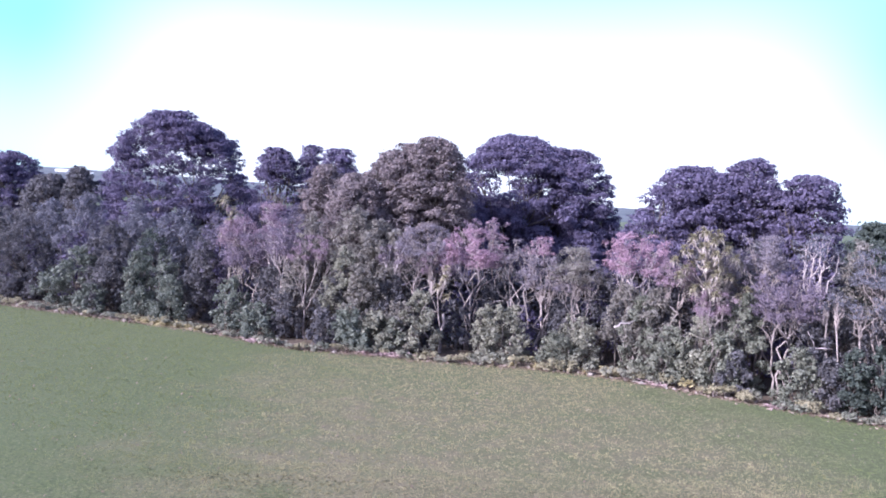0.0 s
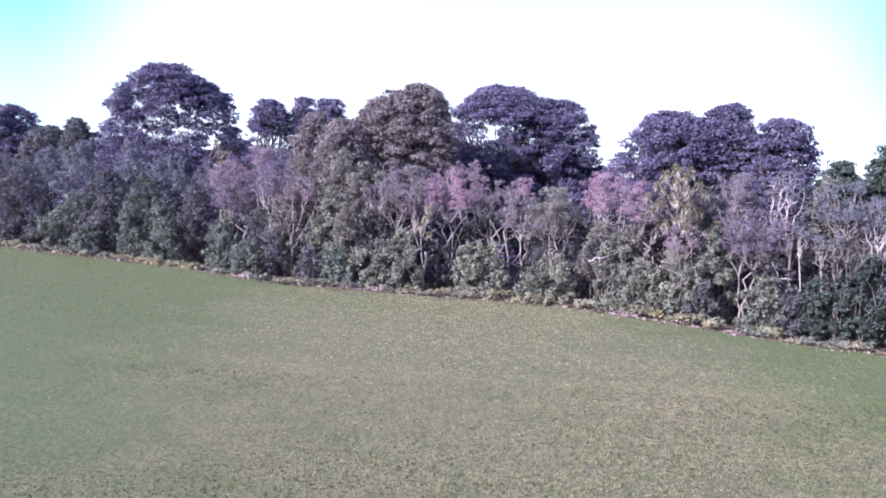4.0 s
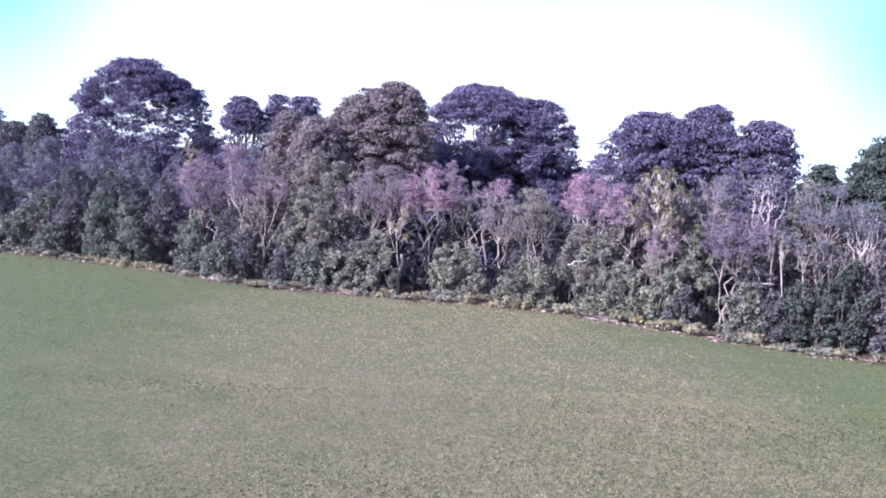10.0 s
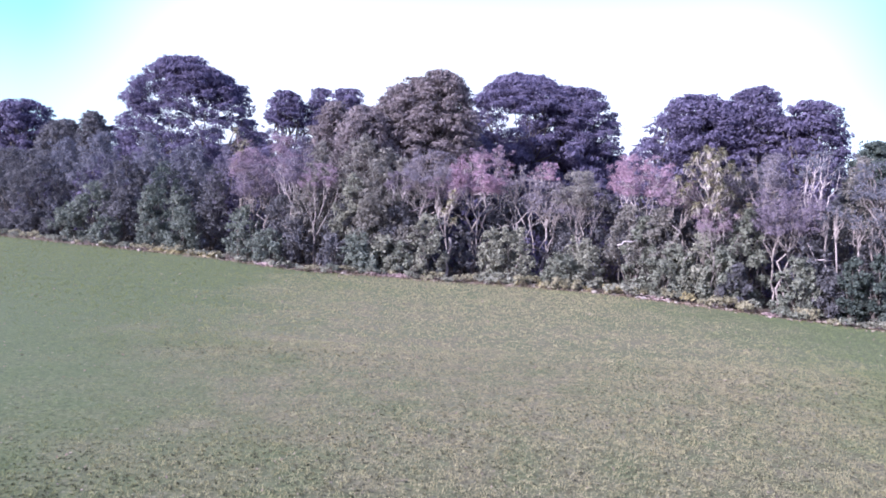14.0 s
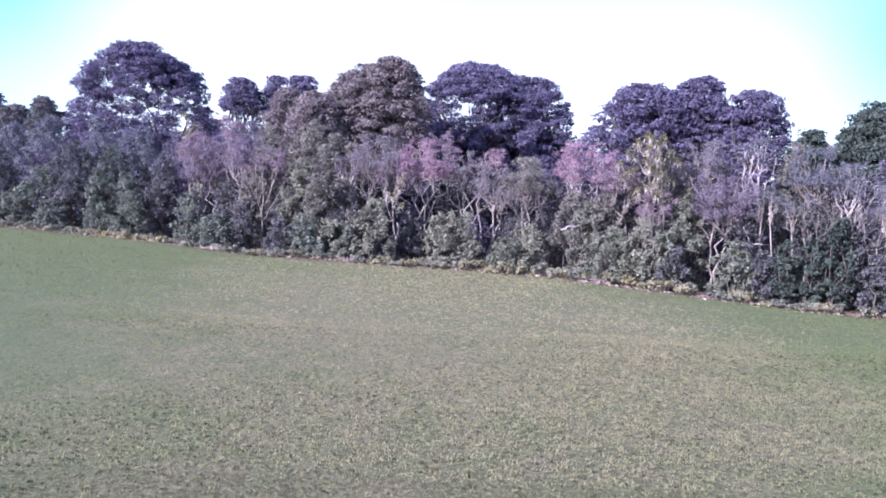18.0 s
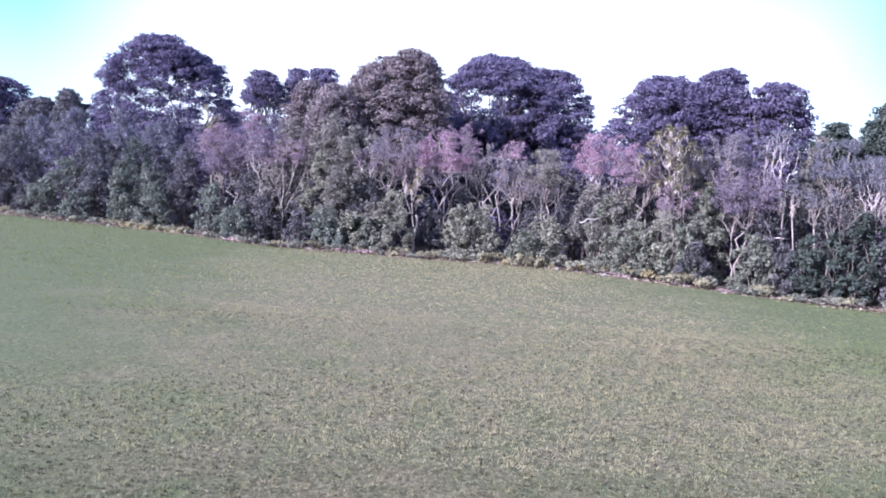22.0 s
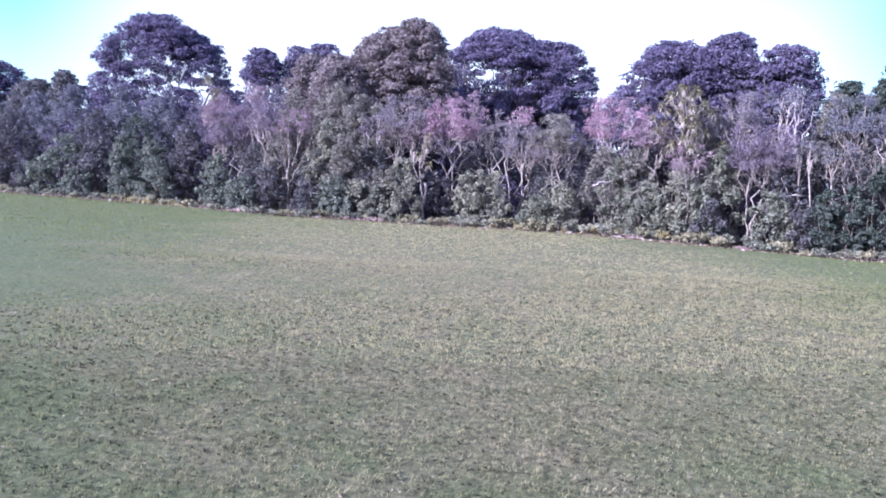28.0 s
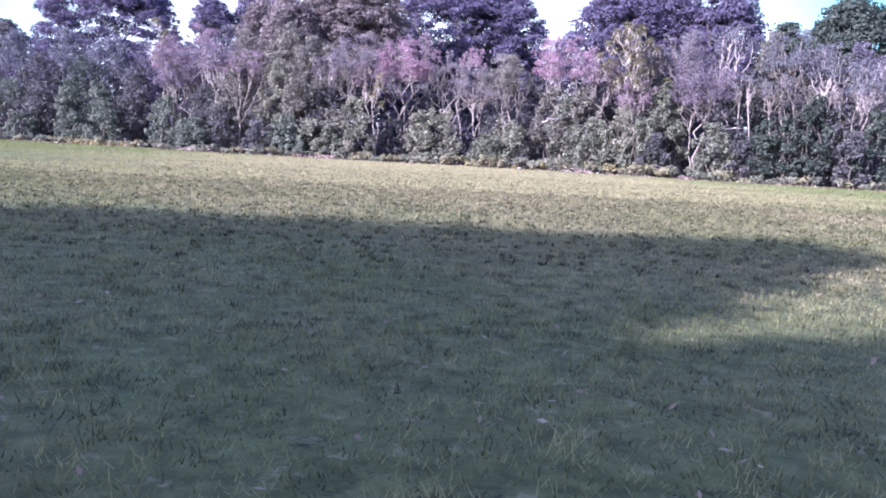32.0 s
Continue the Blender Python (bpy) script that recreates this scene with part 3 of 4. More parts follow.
def twiggy_shrub(x, y, top, spread, leaf, seed, label, bark=None, density=220, size=0.092, bare=0.0):
    """A thin-leaved tall shrub: pale forking limbs that fan out under a domed haze of fine leaf and twig."""
    rng = np.random.default_rng(seed)
    bush = thing("twiggy_shrub", x, y, label, "shrub", "pale twiggy shrubs")
    bark = bark or PALEBARK
    centres, radii = [], []
    deep = min(spread * 1.25, top * 0.42)
    heart = Vector((0, 0, top - deep))
    stems = 2 if spread < 0.9 else 3
    for s in range(stems):
        stem, branch = Shape(), Shape()
        g = s * 6.283 / stems + rng.uniform(-0.7, 0.7)
        foot = Vector((0.12 * math.cos(g), 0.12 * math.sin(g), -0.05))
        knee = heart + Vector((spread * 0.30 * math.cos(g), spread * 0.30 * math.sin(g), -deep * rng.uniform(0.25, 0.75)))
        base = crooked(rng, foot, knee, 6, 0.07)
        stem.tube(base, [0.058, 0.054, 0.050, 0.046, 0.042, 0.038, 0.034], 6)
        for b in range(7):
            h = g + rng.uniform(-1.5, 1.5)
            lift = rng.uniform(0.0, 1.0)
            ring = spread * math.sqrt(1 - lift * lift * 0.92) * rng.uniform(0.75, 1.0)
            tip = heart + Vector((ring * math.cos(h), ring * math.sin(h), deep * lift * rng.uniform(0.85, 0.97)))
            root = base[5 + b % 2]
            elbow = root.lerp(tip, 0.5) + Vector((ring * math.cos(h) * 0.16, ring * math.sin(h) * 0.16, -deep * 0.06))
            line = crooked(rng, root, elbow, 3, 0.10)[:-1] + crooked(rng, elbow, tip, 3, 0.10)
            branch.tube(line, [f * (1 + 0.6 * bare) for f in (0.030, 0.027, 0.023, 0.019, 0.015, 0.011, 0.006)], 5)
            for k in range(9):
                root = line[2 + k % 5]
                out = (root - heart).normalized() if (root - heart).length > 0.05 else Vector((0, 0, 1))
                end = root + (out * 0.55 + Vector(rng.normal(size=3)) * 0.55 + Vector((0, 0, 0.25))) * spread * 0.36
                end.z = min(end.z, top)
                branch.tube(crooked(rng, root, end, 3, 0.12), [f * (1 + 0.4 * bare) for f in (0.011, 0.009, 0.006, 0.003)], 4)
                if end.z > heart.z - deep * 0.2 and rng.random() > bare * 0.5:
                    r = spread * rng.uniform(0.13, 0.25)
                    centres.append((end.x, end.y, min(end.z, top - r * 0.5)))
                    radii.append((r, r, r * 0.7))
        part("stem", stem.mesh("stem", GREYBARK), bush)
        part("branch", branch.mesh("branch", bark), bush, "pale bare branches")
    part("foliage", flat_mesh("foliage", leaf_cloud(rng, centres, radii, density * (1 - 0.35 * bare), size, 0.2, slim=0.5, stray=0.15), 3, LEAF[leaf]), bush)
    return bush


def strap_leaves(rng, centre, count, length, width, droop, spread=1.0):
    """Long pointed leaves springing from one point, each of two joined faces' worth of corners."""
    g = rng.uniform(0, 2 * math.pi, count)
    lift = rng.uniform(-0.5, 1.3, count) * spread
    way = unit(np.stack([np.cos(g), np.sin(g), lift], 1))
    size = length * rng.uniform(0.65, 1.15, (count, 1))
    side = unit(np.cross(way, np.array([0, 0, 1.0]))) * width * 0.5
    root = np.asarray(centre, float) + way * 0.05
    mid = root + way * size * 0.55
    tip = root + way * size + np.array([0, 0, -1.0]) * size * droop * rng.uniform(0.5, 1.4, (count, 1))
    a = np.stack([root - side * 0.6, root + side * 0.6, mid + side, mid - side], 1)
    b = np.stack([mid - side, mid + side, tip + side * 0.08, tip - side * 0.08], 1)
    return np.concatenate([a, b])


def cabbage_tree(x, y, top, spread, heads, seed, label, length=0.42):
    rng = np.random.default_rng(seed)
    tree = thing("cabbage_tree", x, y, label, "tree", "strap-leaved trees in the bush")
    trunk = Shape()
    knee = Vector((0.1, 0, top * 0.42))
    thick = 0.05 + 0.08 * spread
    trunk.tube(crooked(rng, (0, 0, -0.1), knee, 5, 0.03), [thick * f for f in (1.2, 1.05, 1.0, 0.94, 0.88, 0.85)], 7)
    part("trunk", trunk.mesh("trunk", BARK if spread > 0.6 else GREYBARK), tree)
    for k in range(heads):
        g = k * 2.4 + rng.uniform(-0.3, 0.3)
        f = (k + 0.5) / heads
        ring = spread * rng.uniform(0.35, 1.0) * (1.05 - 0.75 * f ** 2)
        tip = Vector((ring * math.cos(g), ring * math.sin(g) - 0.2, top * (0.56 + 0.40 * f)))
        arm = Shape()
        arm.tube(crooked(rng, knee.lerp(Vector((0, 0, tip.z - 0.6)), 0.75), tip, 4, 0.06), [0.040, 0.036, 0.032, 0.028, 0.022], 6)
        limb = part("limb", arm.mesh("limb", GREYBARK), tree, "pale smooth limb")
        part("leaf_head", flat_mesh("leaf_head", strap_leaves(rng, tip, 100, length, 0.028, 0.32, 1.05), 4, LEAF["strap"]), limb,
             "spiky head of yellow-green strap leaves")
        part("dead_skirt", flat_mesh("dead_skirt", strap_leaves(rng, tip - Vector((0, 0, 0.10)), 12, length * 0.95, 0.04, 0.8, -0.5), 4, LEAF["straw"]),
             limb, "hanging dry pale leaves")
    return tree


NAMED = {"green": "glossy mid-green", "sage": "greyish sage-green", "dark": "shade-tinted dark green", "olive": "olive-brown leaved", "grey": "grey-mauve leaved",
         "mauve": "dusty mauve-grey", "pink": "pinkish grey", "rose": "dusty rose-pink", "white": "pale grey", "brown": "brown-green leaved", "teal": "lens-dimmed blue-green", "moss": "lens-dimmed dull green", "slate": "slate-grey leaved"}

# tall trees: place, top, half width, underside, leaves, seed, label
dome_tree(-19.5, 65.4, 13.4, 6.9, 4.2, "canopy", 11, "tall domed dark evergreen with light showing through its boughs", gap=(0.36, 0.72), side=(-0.45, 0.85), peak=1.7, pads=0.85)
dome_tree(-11.3, 61.6, 10.9, 2.2, 5.4, "canopy", 12, "small round dark evergreen with daylight under its crown", gap=(0.22, 0.52), airy=0.9)
dome_tree(-8.9, 62.1, 11.3, 1.5, 5.8, "canopy", 23, "small dark evergreen crowded by its neighbours", gap=(0.25, 0.5), side=(-0.9, 0.3))
dome_tree(-6.3, 57.0, 10.8, 2.1, 4.5, "canopy", 13, "narrow dark evergreen among taller trees")
dome_tree(-6.7, 52.7, 9.7, 1.8, 3.6, "brown", 14, "slim brown-green tree among taller trees")
dome_tree(0.3, 48.8, 11.3, 2.8, 3.4, "brown", 15, "dense brown-green tree with a shaded flank")
dome_tree(-2.2, 49.4, 10.5, 2.9, 3.4, "brown", 26, "rounded brown-green tree leaning on a taller one")
dome_tree(-1.0, 49.4, 10.9, 2.6, 3.4, "brown", 43, "rounded brown-green tree between its neighbours")
dome_tree(-4.2, 47.6, 8.9, 2.3, 3.0, "brown", 36, "low rounded brown-green tree below taller ones")
dome_tree(6.1, 56.1, 12.5, 5.2, 6.4, "canopy", 16, "broad dark evergreen with bright gaps under its dome", gap=(0.34, 0.60), side=(-0.8, 0.6), peak=1.9, airy=0.82, pads=0.9)
dome_tree(9.7, 56.0, 11.7, 3.6, 4.4, "canopy", 37, "dark evergreen shoulder of a broader crown", gap=(0.45, 0.62), side=(0.1, 0.95))
dome_tree(14.3, 45.5, 10.3, 3.9, 3.2, "canopy", 17, "broad grey-green evergreen behind a strap-leaved tree", gap=(0.62, 0.75), side=(-0.9, -0.4))
dome_tree(17.3, 44.8, 11.0, 2.4, 3.2, "canopy", 18, "upright grey-green evergreen with a rounded top", gap=(0.50, 0.64), side=(-0.2, 0.8))
dome_tree(19.6, 43.0, 10.1, 2.6, 3.4, "canopy", 19, "ragged grey-green evergreen with gaps in its crown", gap=(0.58, 0.74), side=(-0.7, 0.2))
dome_tree(16.0, 46.4, 10.1, 2.8, 3.2, "canopy", 41, "grey-green evergreen crowded between two others")
dome_tree(18.6, 44.4, 9.3, 2.2, 3.2, "canopy", 42, "grey-green evergreen crowded between two others")
dome_tree(24.0, 38.4, 9.3, 2.9, 3.0, "teal", 22, "broad green tree at the end of the bush")
dome_tree(20.8, 38.6, 7.8, 1.5, 3.0, "teal", 38, "small green tree top at the end of the bush")
dome_tree(27.4, 37.4, 9.4, 2.8, 3.0, "teal", 39, "broad green tree at the end of the bush")
dome_tree(-35.0, 68.5, 9.7, 4.1, 3.8, "canopy", 20, "low dark evergreen at the end of the bush", density=58, size=0.2)
dome_tree(-40.4, 69.6, 9.0, 3.6, 3.8, "canopy", 40, "low dark evergreen at the end of the bush", density=58, size=0.2)
dome_tree(-26.4, 63.0, 8.8, 1.4, 4.6, "dark", 21, "small dark tree top above grey shrubs")
dome_tree(-29.3, 64.2, 8.0, 2.1, 4.2, "dark", 24, "small dark tree top above grey shrubs")
# the shaded mass under the domes
for k, (x, y, top, spread) in enumerate([(2.6, 52.6, 7.9, 2.2), (5.0, 54.6, 8.0, 2.3), (8.2, 57.4, 8.2, 2.4), (10.6, 57.6, 8.0, 2.1), (12.2, 56.2, 7.2, 1.7), (7.0, 52.8, 6.4, 2.0), (10.0, 53.4, 6.3, 1.9)]):
    dome_tree(x, y, top, spread, 2.6, "canopy", 60 + k, "low dark evergreen in the shade below taller ones", density=80, size=0.19)

# shrubs: x, y, height, half width, leaf colour; teal and moss paint lens falloff into the side shrubs
FRONT = [
    (-30.0, 53.4, 1.1, 1.9, "dark"), (-27.2, 51.9, 0.9, 1.6, "dark"), (-25.2, 51.3, 1.7, 1.6, "dark"), (-22.5, 50.0, 2.3, 1.2, "moss"), (-20.9, 49.9, 3.6, 1.5, "moss"),
    (-18.8, 48.6, 3.1, 1.3, "dark"), (-19.3, 47.8, 1.6, 1.0, "moss"), (-16.9, 47.9, 3.6, 0.9, "moss"), (-16.0, 46.3, 1.8, 0.8, "moss"), (-14.9, 47.2, 3.7, 1.1, "moss"),
    (-14.2, 45.8, 2.6, 1.1, "moss"), (-12.9, 47.0, 3.5, 1.3, "dark"), (-10.5, 44.3, 2.9, 1.1, "moss"), (-8.7, 42.6, 1.8, 1.1, "moss"), (-8.2, 43.9, 3.8, 1.2, "dark"),
    (-7.2, 42.7, 2.7, 1.0, "dark"), (-5.1, 41.2, 1.7, 0.8, "dark"), (-4.8, 42.6, 3.8, 1.1, "dark"),
]
FRONT += [
    (-3.8, 41.0, 2.2, 1.1, "moss"), (-2.5, 40.7, 2.0, 1.0, "sage"), (-3.3, 40.4, 1.2, 0.7, "moss"), (-1.2, 40.9, 2.6, 1.0, "olive"), (-0.3, 40.3, 3.1, 1.0, "sage"),
    (-1.6, 40.3, 1.7, 0.8, "green"), (2.9, 40.1, 2.7, 0.7, "sage"), (3.9, 39.9, 2.9, 1.3, "sage"),
    (6.3, 38.9, 1.6, 1.1, "green"), (7.4, 39.3, 2.5, 1.2, "sage"), (10.1, 38.3, 3.7, 1.0, "green"), (10.8, 38.1, 4.2, 1.1, "olive"),
    (11.0, 36.5, 2.6, 1.1, "green"), (12.2, 36.1, 3.2, 1.0, "sage"), (12.8, 35.1, 2.7, 0.9, "green"), (14.0, 35.7, 4.3, 1.1, "green"),
]
FRONT += [
    (13.2, 34.6, 2.0, 0.7, "dark"), (15.3, 33.3, 2.6, 0.9, "green"), (16.4, 32.8, 2.2, 0.7, "dark"), (17.1, 32.3, 2.7, 0.7, "teal"),
    (18.1, 32.1, 2.9, 0.7, "teal"), (19.0, 31.7, 3.8, 0.9, "teal"), (20.3, 31.8, 3.5, 0.9, "dark"), (21.1, 30.8, 3.2, 0.9, "teal"),
    (20.1, 30.6, 2.3, 0.7, "dark"), (22.3, 30.7, 3.7, 0.9, "teal"),
]
TALL = [
    (-31.9, 57.2, 5.5, 2.4, "dark"), (-28.3, 54.8, 5.4, 2.1, "dark"), (-25.7, 53.1, 5.4, 1.8, "dark"), (-24.5, 54.2, 6.3, 1.7, "slate"), (-21.7, 53.0, 6.8, 1.8, "slate"),
    (-17.8, 51.1, 6.8, 1.6, "slate"), (-14.8, 49.4, 6.3, 1.7, "slate"), (-12.2, 48.2, 6.2, 1.3, "grey"), (-19.0, 50.4, 5.3, 1.3, "dark"), (-16.0, 48.7, 5.1, 1.2, "teal"),
    (-12.9, 47.8, 4.7, 1.1, "dark"), (-7.5, 45.9, 6.9, 1.2, "grey"), (-6.3, 44.8, 6.7, 0.9, "olive"), (-4.7, 46.2, 8.3, 1.3, "brown"), (-4.0, 44.5, 7.1, 1.6, "olive"),
    (-2.8, 44.4, 6.6, 1.4, "olive"), (-2.9, 43.0, 5.6, 1.3, "olive"), (-1.8, 43.8, 6.0, 1.0, "olive"), (-6.8, 43.7, 5.1, 1.0, "olive"),
]
TALL += [
    (-4.3, 42.9, 5.0, 1.0, "sage"), (-3.3, 42.0, 3.9, 1.0, "olive"), (9.0, 41.2, 4.6, 1.2, "dark"), (9.4, 39.5, 4.3, 1.0, "olive"), (7.1, 41.4, 3.2, 1.0, "dark"),
    (3.8, 44.0, 3.9, 1.1, "dark"), (-1.9, 42.4, 3.7, 0.9, "dark"), (18.6, 35.9, 7.0, 0.8, "olive"), (13.8, 38.7, 5.6, 0.9, "olive"),
    (17.1, 35.0, 4.9, 0.7, "dark"), (14.5, 37.6, 5.3, 0.9, "dark"), (18.6, 33.5, 4.4, 0.9, "dark"), (16.1, 34.8, 3.8, 0.7, "dark"), (19.9, 34.3, 5.8, 0.8, "dark"),
    (21.6, 33.6, 6.4, 1.1, "grey"), (23.1, 33.0, 6.7, 1.3, "olive"),
]
TWIGGY = [
    (-9.5, 46.7, 6.9, 1.5, "pink"), (-9.9, 45.5, 5.2, 1.1, "mauve"), (-6.1, 43.1, 5.4, 0.8, "pink"), (-7.8, 44.3, 5.7, 0.9, "mauve"), (-0.3, 42.9, 6.4, 1.1, "white"),
    (0.4, 42.0, 5.0, 0.7, "pink"), (2.2, 42.8, 6.3, 1.2, "rose"), (2.9, 43.7, 6.9, 0.8, "pink"), (4.6, 42.5, 5.9, 0.8, "white"), (5.7, 42.5, 6.1, 0.6, "rose"),
    (5.8, 41.5, 5.1, 1.0, "white"), (7.4, 41.3, 5.7, 1.1, "olive"), (10.1, 40.3, 6.6, 1.2, "rose"), (11.5, 38.6, 5.5, 0.8, "pink"), (12.6, 36.6, 4.4, 0.8, "pink"),
    (-1.9, 42.6, 5.2, 0.6, "mauve"), (14.1, 38.0, 6.3, 0.8, "white"), (15.2, 37.6, 6.9, 1.0, "white"), 
]
TWIGGY += [
    (17.0, 36.2, 7.1, 0.8, "slate"), (15.2, 35.5, 5.3, 1.2, "mauve"), (19.2, 34.6, 6.8, 1.1, "slate"), (20.1, 33.6, 6.1, 0.9, "slate"),
    (17.9, 33.6, 4.7, 0.6, "slate"), (16.7, 34.2, 4.7, 0.5, "slate"), (21.1, 32.0, 5.3, 0.9, "slate"),
]
for k, (x, y, top, spread, leaf) in enumerate(FRONT):
    shrub(x, y + 0.55, max(top, 1.3), spread * 0.96, leaf, 100 + k, NAMED[leaf] + " shrub dense to the lawn edge", 150, 0.133, sprigs=12)
for k, (x, y, top, spread, leaf) in enumerate(TALL):
    shrub(x, y, top, spread * 1.05, leaf, 200 + k, NAMED[leaf] + " tall shrub in the second row", 130, 0.10 if leaf == "grey" else 0.12, "tall_shrub", "tall shrubs of the bush",
          top * 0.25, 11)
for k, (x, y, top, spread, leaf) in enumerate(TWIGGY):
    twiggy_shrub(x, y, top, spread * 1.05, leaf, 300 + k, NAMED[leaf] + " thin-leaved shrub with pale bare branches", bark=GREYBARK if k % 3 else PALEBARK, bare=0.42 if leaf in ("white", "slate") else 0.1)
cabbage_tree(12.6, 37.6, 7.3, 1.75, 44, 401, "many-headed tree with yellow-green strap leaves and pale limbs", 0.30)
cabbage_tree(-11.2, 46.9, 7.6, 0.7, 5, 402, "strap-leaved tree rising from mauve shrubs")
cabbage_tree(0.75, 41.4, 4.7, 0.45, 4, 403, "slender pale-stemmed strap-leaved tree at the bush edge", 0.3)


def bare_tree(x, y, top, seed, label, lean=(0.0, 0.0)):
    """A small dead standing tree: a pale trunk that forks again and again."""
    rng = np.random.default_rng(seed)
    tree = thing("bare_tree", x, y, label, "tree", "bare pale trees at the bush edge")

    def grow(shape, start, way, length, thick, level):
        end = start + way * length
        shape.tube(crooked(rng, start, end, 4, 0.05), [thick, thick * 0.92, thick * 0.84, thick * 0.76, thick * 0.68], 6 if level < 2 else 4)
        if level < 4:
            for k in range(3 if level else 0):
                turn = Vector(rng.normal(size=3)) * 0.48
                turn.y *= 0.6
                grow(shape, end, (way + turn + Vector((0, 0, 0.12))).normalized(), length * rng.uniform(0.55, 0.85), thick * 0.58, level + 1)
        return end

    trunk = Shape()
    end = grow(trunk, Vector((0, 0, -0.05)), Vector((lean[0], lean[1], 1)).normalized(), top * 0.36, 0.046, 0)
    part("trunk", trunk.mesh("trunk", BARK), tree)
    for k in range(3):
        limb = Shape()
        g = k * 2.1 + rng.uniform(-0.4, 0.4)
        grow(limb, end, Vector((math.cos(g) * 0.55, math.sin(g) * 0.35, 1)).normalized(), top * 0.24, 0.032, 1)
        part("limb", limb.mesh("limb", GREYBARK), tree, "bleached forking limb")


for k, (x, y, top, lean) in enumerate([(-0.2, 41.9, 5.2, -0.05), (4.5, 41.4, 5.0, -0.05), (7.2, 40.0, 4.4, 0.05), (18.2, 33.0, 4.6, 0.1), (20.3, 32.0, 4.6, 0.0),
                                       (-6.2, 42.9, 4.6, 0.0), (12.5, 35.9, 3.9, 0.0)]):
    bare_tree(x, y, top, 440 + k, "small bare tree with pale forking branches", (lean, 0.0))

# a back row that closes the view between the trunks, its dark leaves painting shade into the gaps: x, y, height, half
# width
BACK = [(-2.5, 53, 6.6, 2.2), (-31, 61, 5.6, 2.6), (-27, 59, 5.8, 2.6), (-23, 57.4, 5.8, 2.4), (-19.5, 56, 5.9, 2.3), (-16, 54.5, 5.8, 2.3), (-12.5, 52.6, 5.9, 2.3), (-9.5, 50, 6.0, 2.2), (-6, 48.4, 6.0, 2.0),
        (1.4, 46.4, 5.6, 1.8), (4.2, 46.4, 5.4, 1.8), (7.0, 45.6, 5.0, 1.8), (9.6, 44.0, 4.8, 1.7), (12.4, 41.6, 5.6, 1.7)]
BACK += [(15.0, 40.4, 5.9, 1.6), (17.2, 39.0, 6.0, 1.6), (19.2, 38.0, 6.0, 1.6), (21.4, 36.6, 6.0, 1.6), (23.6, 35.4, 6.0, 1.6), (14.0, 42.6, 6.6, 1.8), (17.0, 42.0, 6.8, 1.8), (19.6, 41.0, 6.8, 1.8), (-35, 61, 5.6, 2.6)]
BACK += [(1.6, 42.6, 2.6, 0.9), (5.2, 42.2, 2.6, 0.8), (-3.4, 44.8, 4.6, 1.5), (-8.6, 46.8, 4.6, 1.6), (-11.6, 48.4, 4.4, 1.6), (-15, 49.8, 4.6, 1.6), (-18.4, 51.2, 4.6, 1.7), (-22, 52.6, 4.4, 1.7), (-0.6, 44.0, 4.2, 1.5), (11.2, 40.2, 4.6, 1.4), (-26, 54.4, 4.2, 1.9)]
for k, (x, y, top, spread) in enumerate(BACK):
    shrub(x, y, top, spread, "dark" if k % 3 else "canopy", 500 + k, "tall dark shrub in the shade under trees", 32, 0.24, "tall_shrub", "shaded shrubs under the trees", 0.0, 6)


# the bush beyond, one mass of low crowns that runs on behind the trees
def bush_beyond():
    rng = np.random.default_rng(55)
    centres, radii = [], []
    for k in range(190):
        x = -62 + 0.62 * k + rng.uniform(-0.6, 0.6)
        y = edge(x) + rng.uniform(13, 30)
        r = rng.uniform(1.5, 2.6)
        centres.append((x, y, rng.uniform(1.0, 3.6)))
        radii.append((r, r, r * 0.9))
        centres.append((x + rng.uniform(-1, 1), y + rng.uniform(-1, 1), 0.9))
        radii.append((r, r, r * 0.7))
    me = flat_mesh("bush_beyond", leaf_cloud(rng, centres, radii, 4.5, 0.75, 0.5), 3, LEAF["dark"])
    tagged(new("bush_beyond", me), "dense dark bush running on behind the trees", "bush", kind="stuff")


bush_beyond()


# ---- plants, stones and litter along the edge of the lawn ----
def low_plant(x, y, top, spread, leaf, seed, label):
    rng = np.random.default_rng(seed)
    plant = thing("low_plant", x, y, label, "plant", "low plants along the lawn edge")
    stem = Shape()
    centres, radii = [], []
    for k in range(6):
        g, r = k * 1.05 + rng.uniform(-0.3, 0.3), spread * rng.uniform(0.3, 0.5)
        c = (spread * 0.55 * math.cos(g), spread * 0.45 * math.sin(g), max(top * rng.uniform(0.35, 0.8), r * 0.5))
        stem.tube(crooked(rng, (0, 0, -0.02), c, 3, 0.06), [0.012, 0.010, 0.008, 0.004], 4)
        centres.append(c)
        radii.append((r, r, r * 0.7))
    part("stem", stem.mesh("stem", GREYBARK), plant)
    part("foliage", flat_mesh("foliage", leaf_cloud(rng, centres, radii, 210, 0.12, 0.4, 0.8, 0.6), 3, LEAF[leaf]), plant)


def grass_tuft(x, y, top, leaf, seed, label):
    rng = np.random.default_rng(seed)
    tuft = flat_mesh("tuft", strap_leaves(rng, (0, 0, 0.02), 70, top, 0.03, 0.45, 1.0), 4, LEAF[leaf])
    ob = new("grass_tuft", tuft)
    ob.location = (x, y, 0.02)
    for v in tuft.vertices:
        v.co.z = max(v.co.z, 0.0)
    tagged(ob, label, "grass tuft", "dry tufts along the lawn edge")


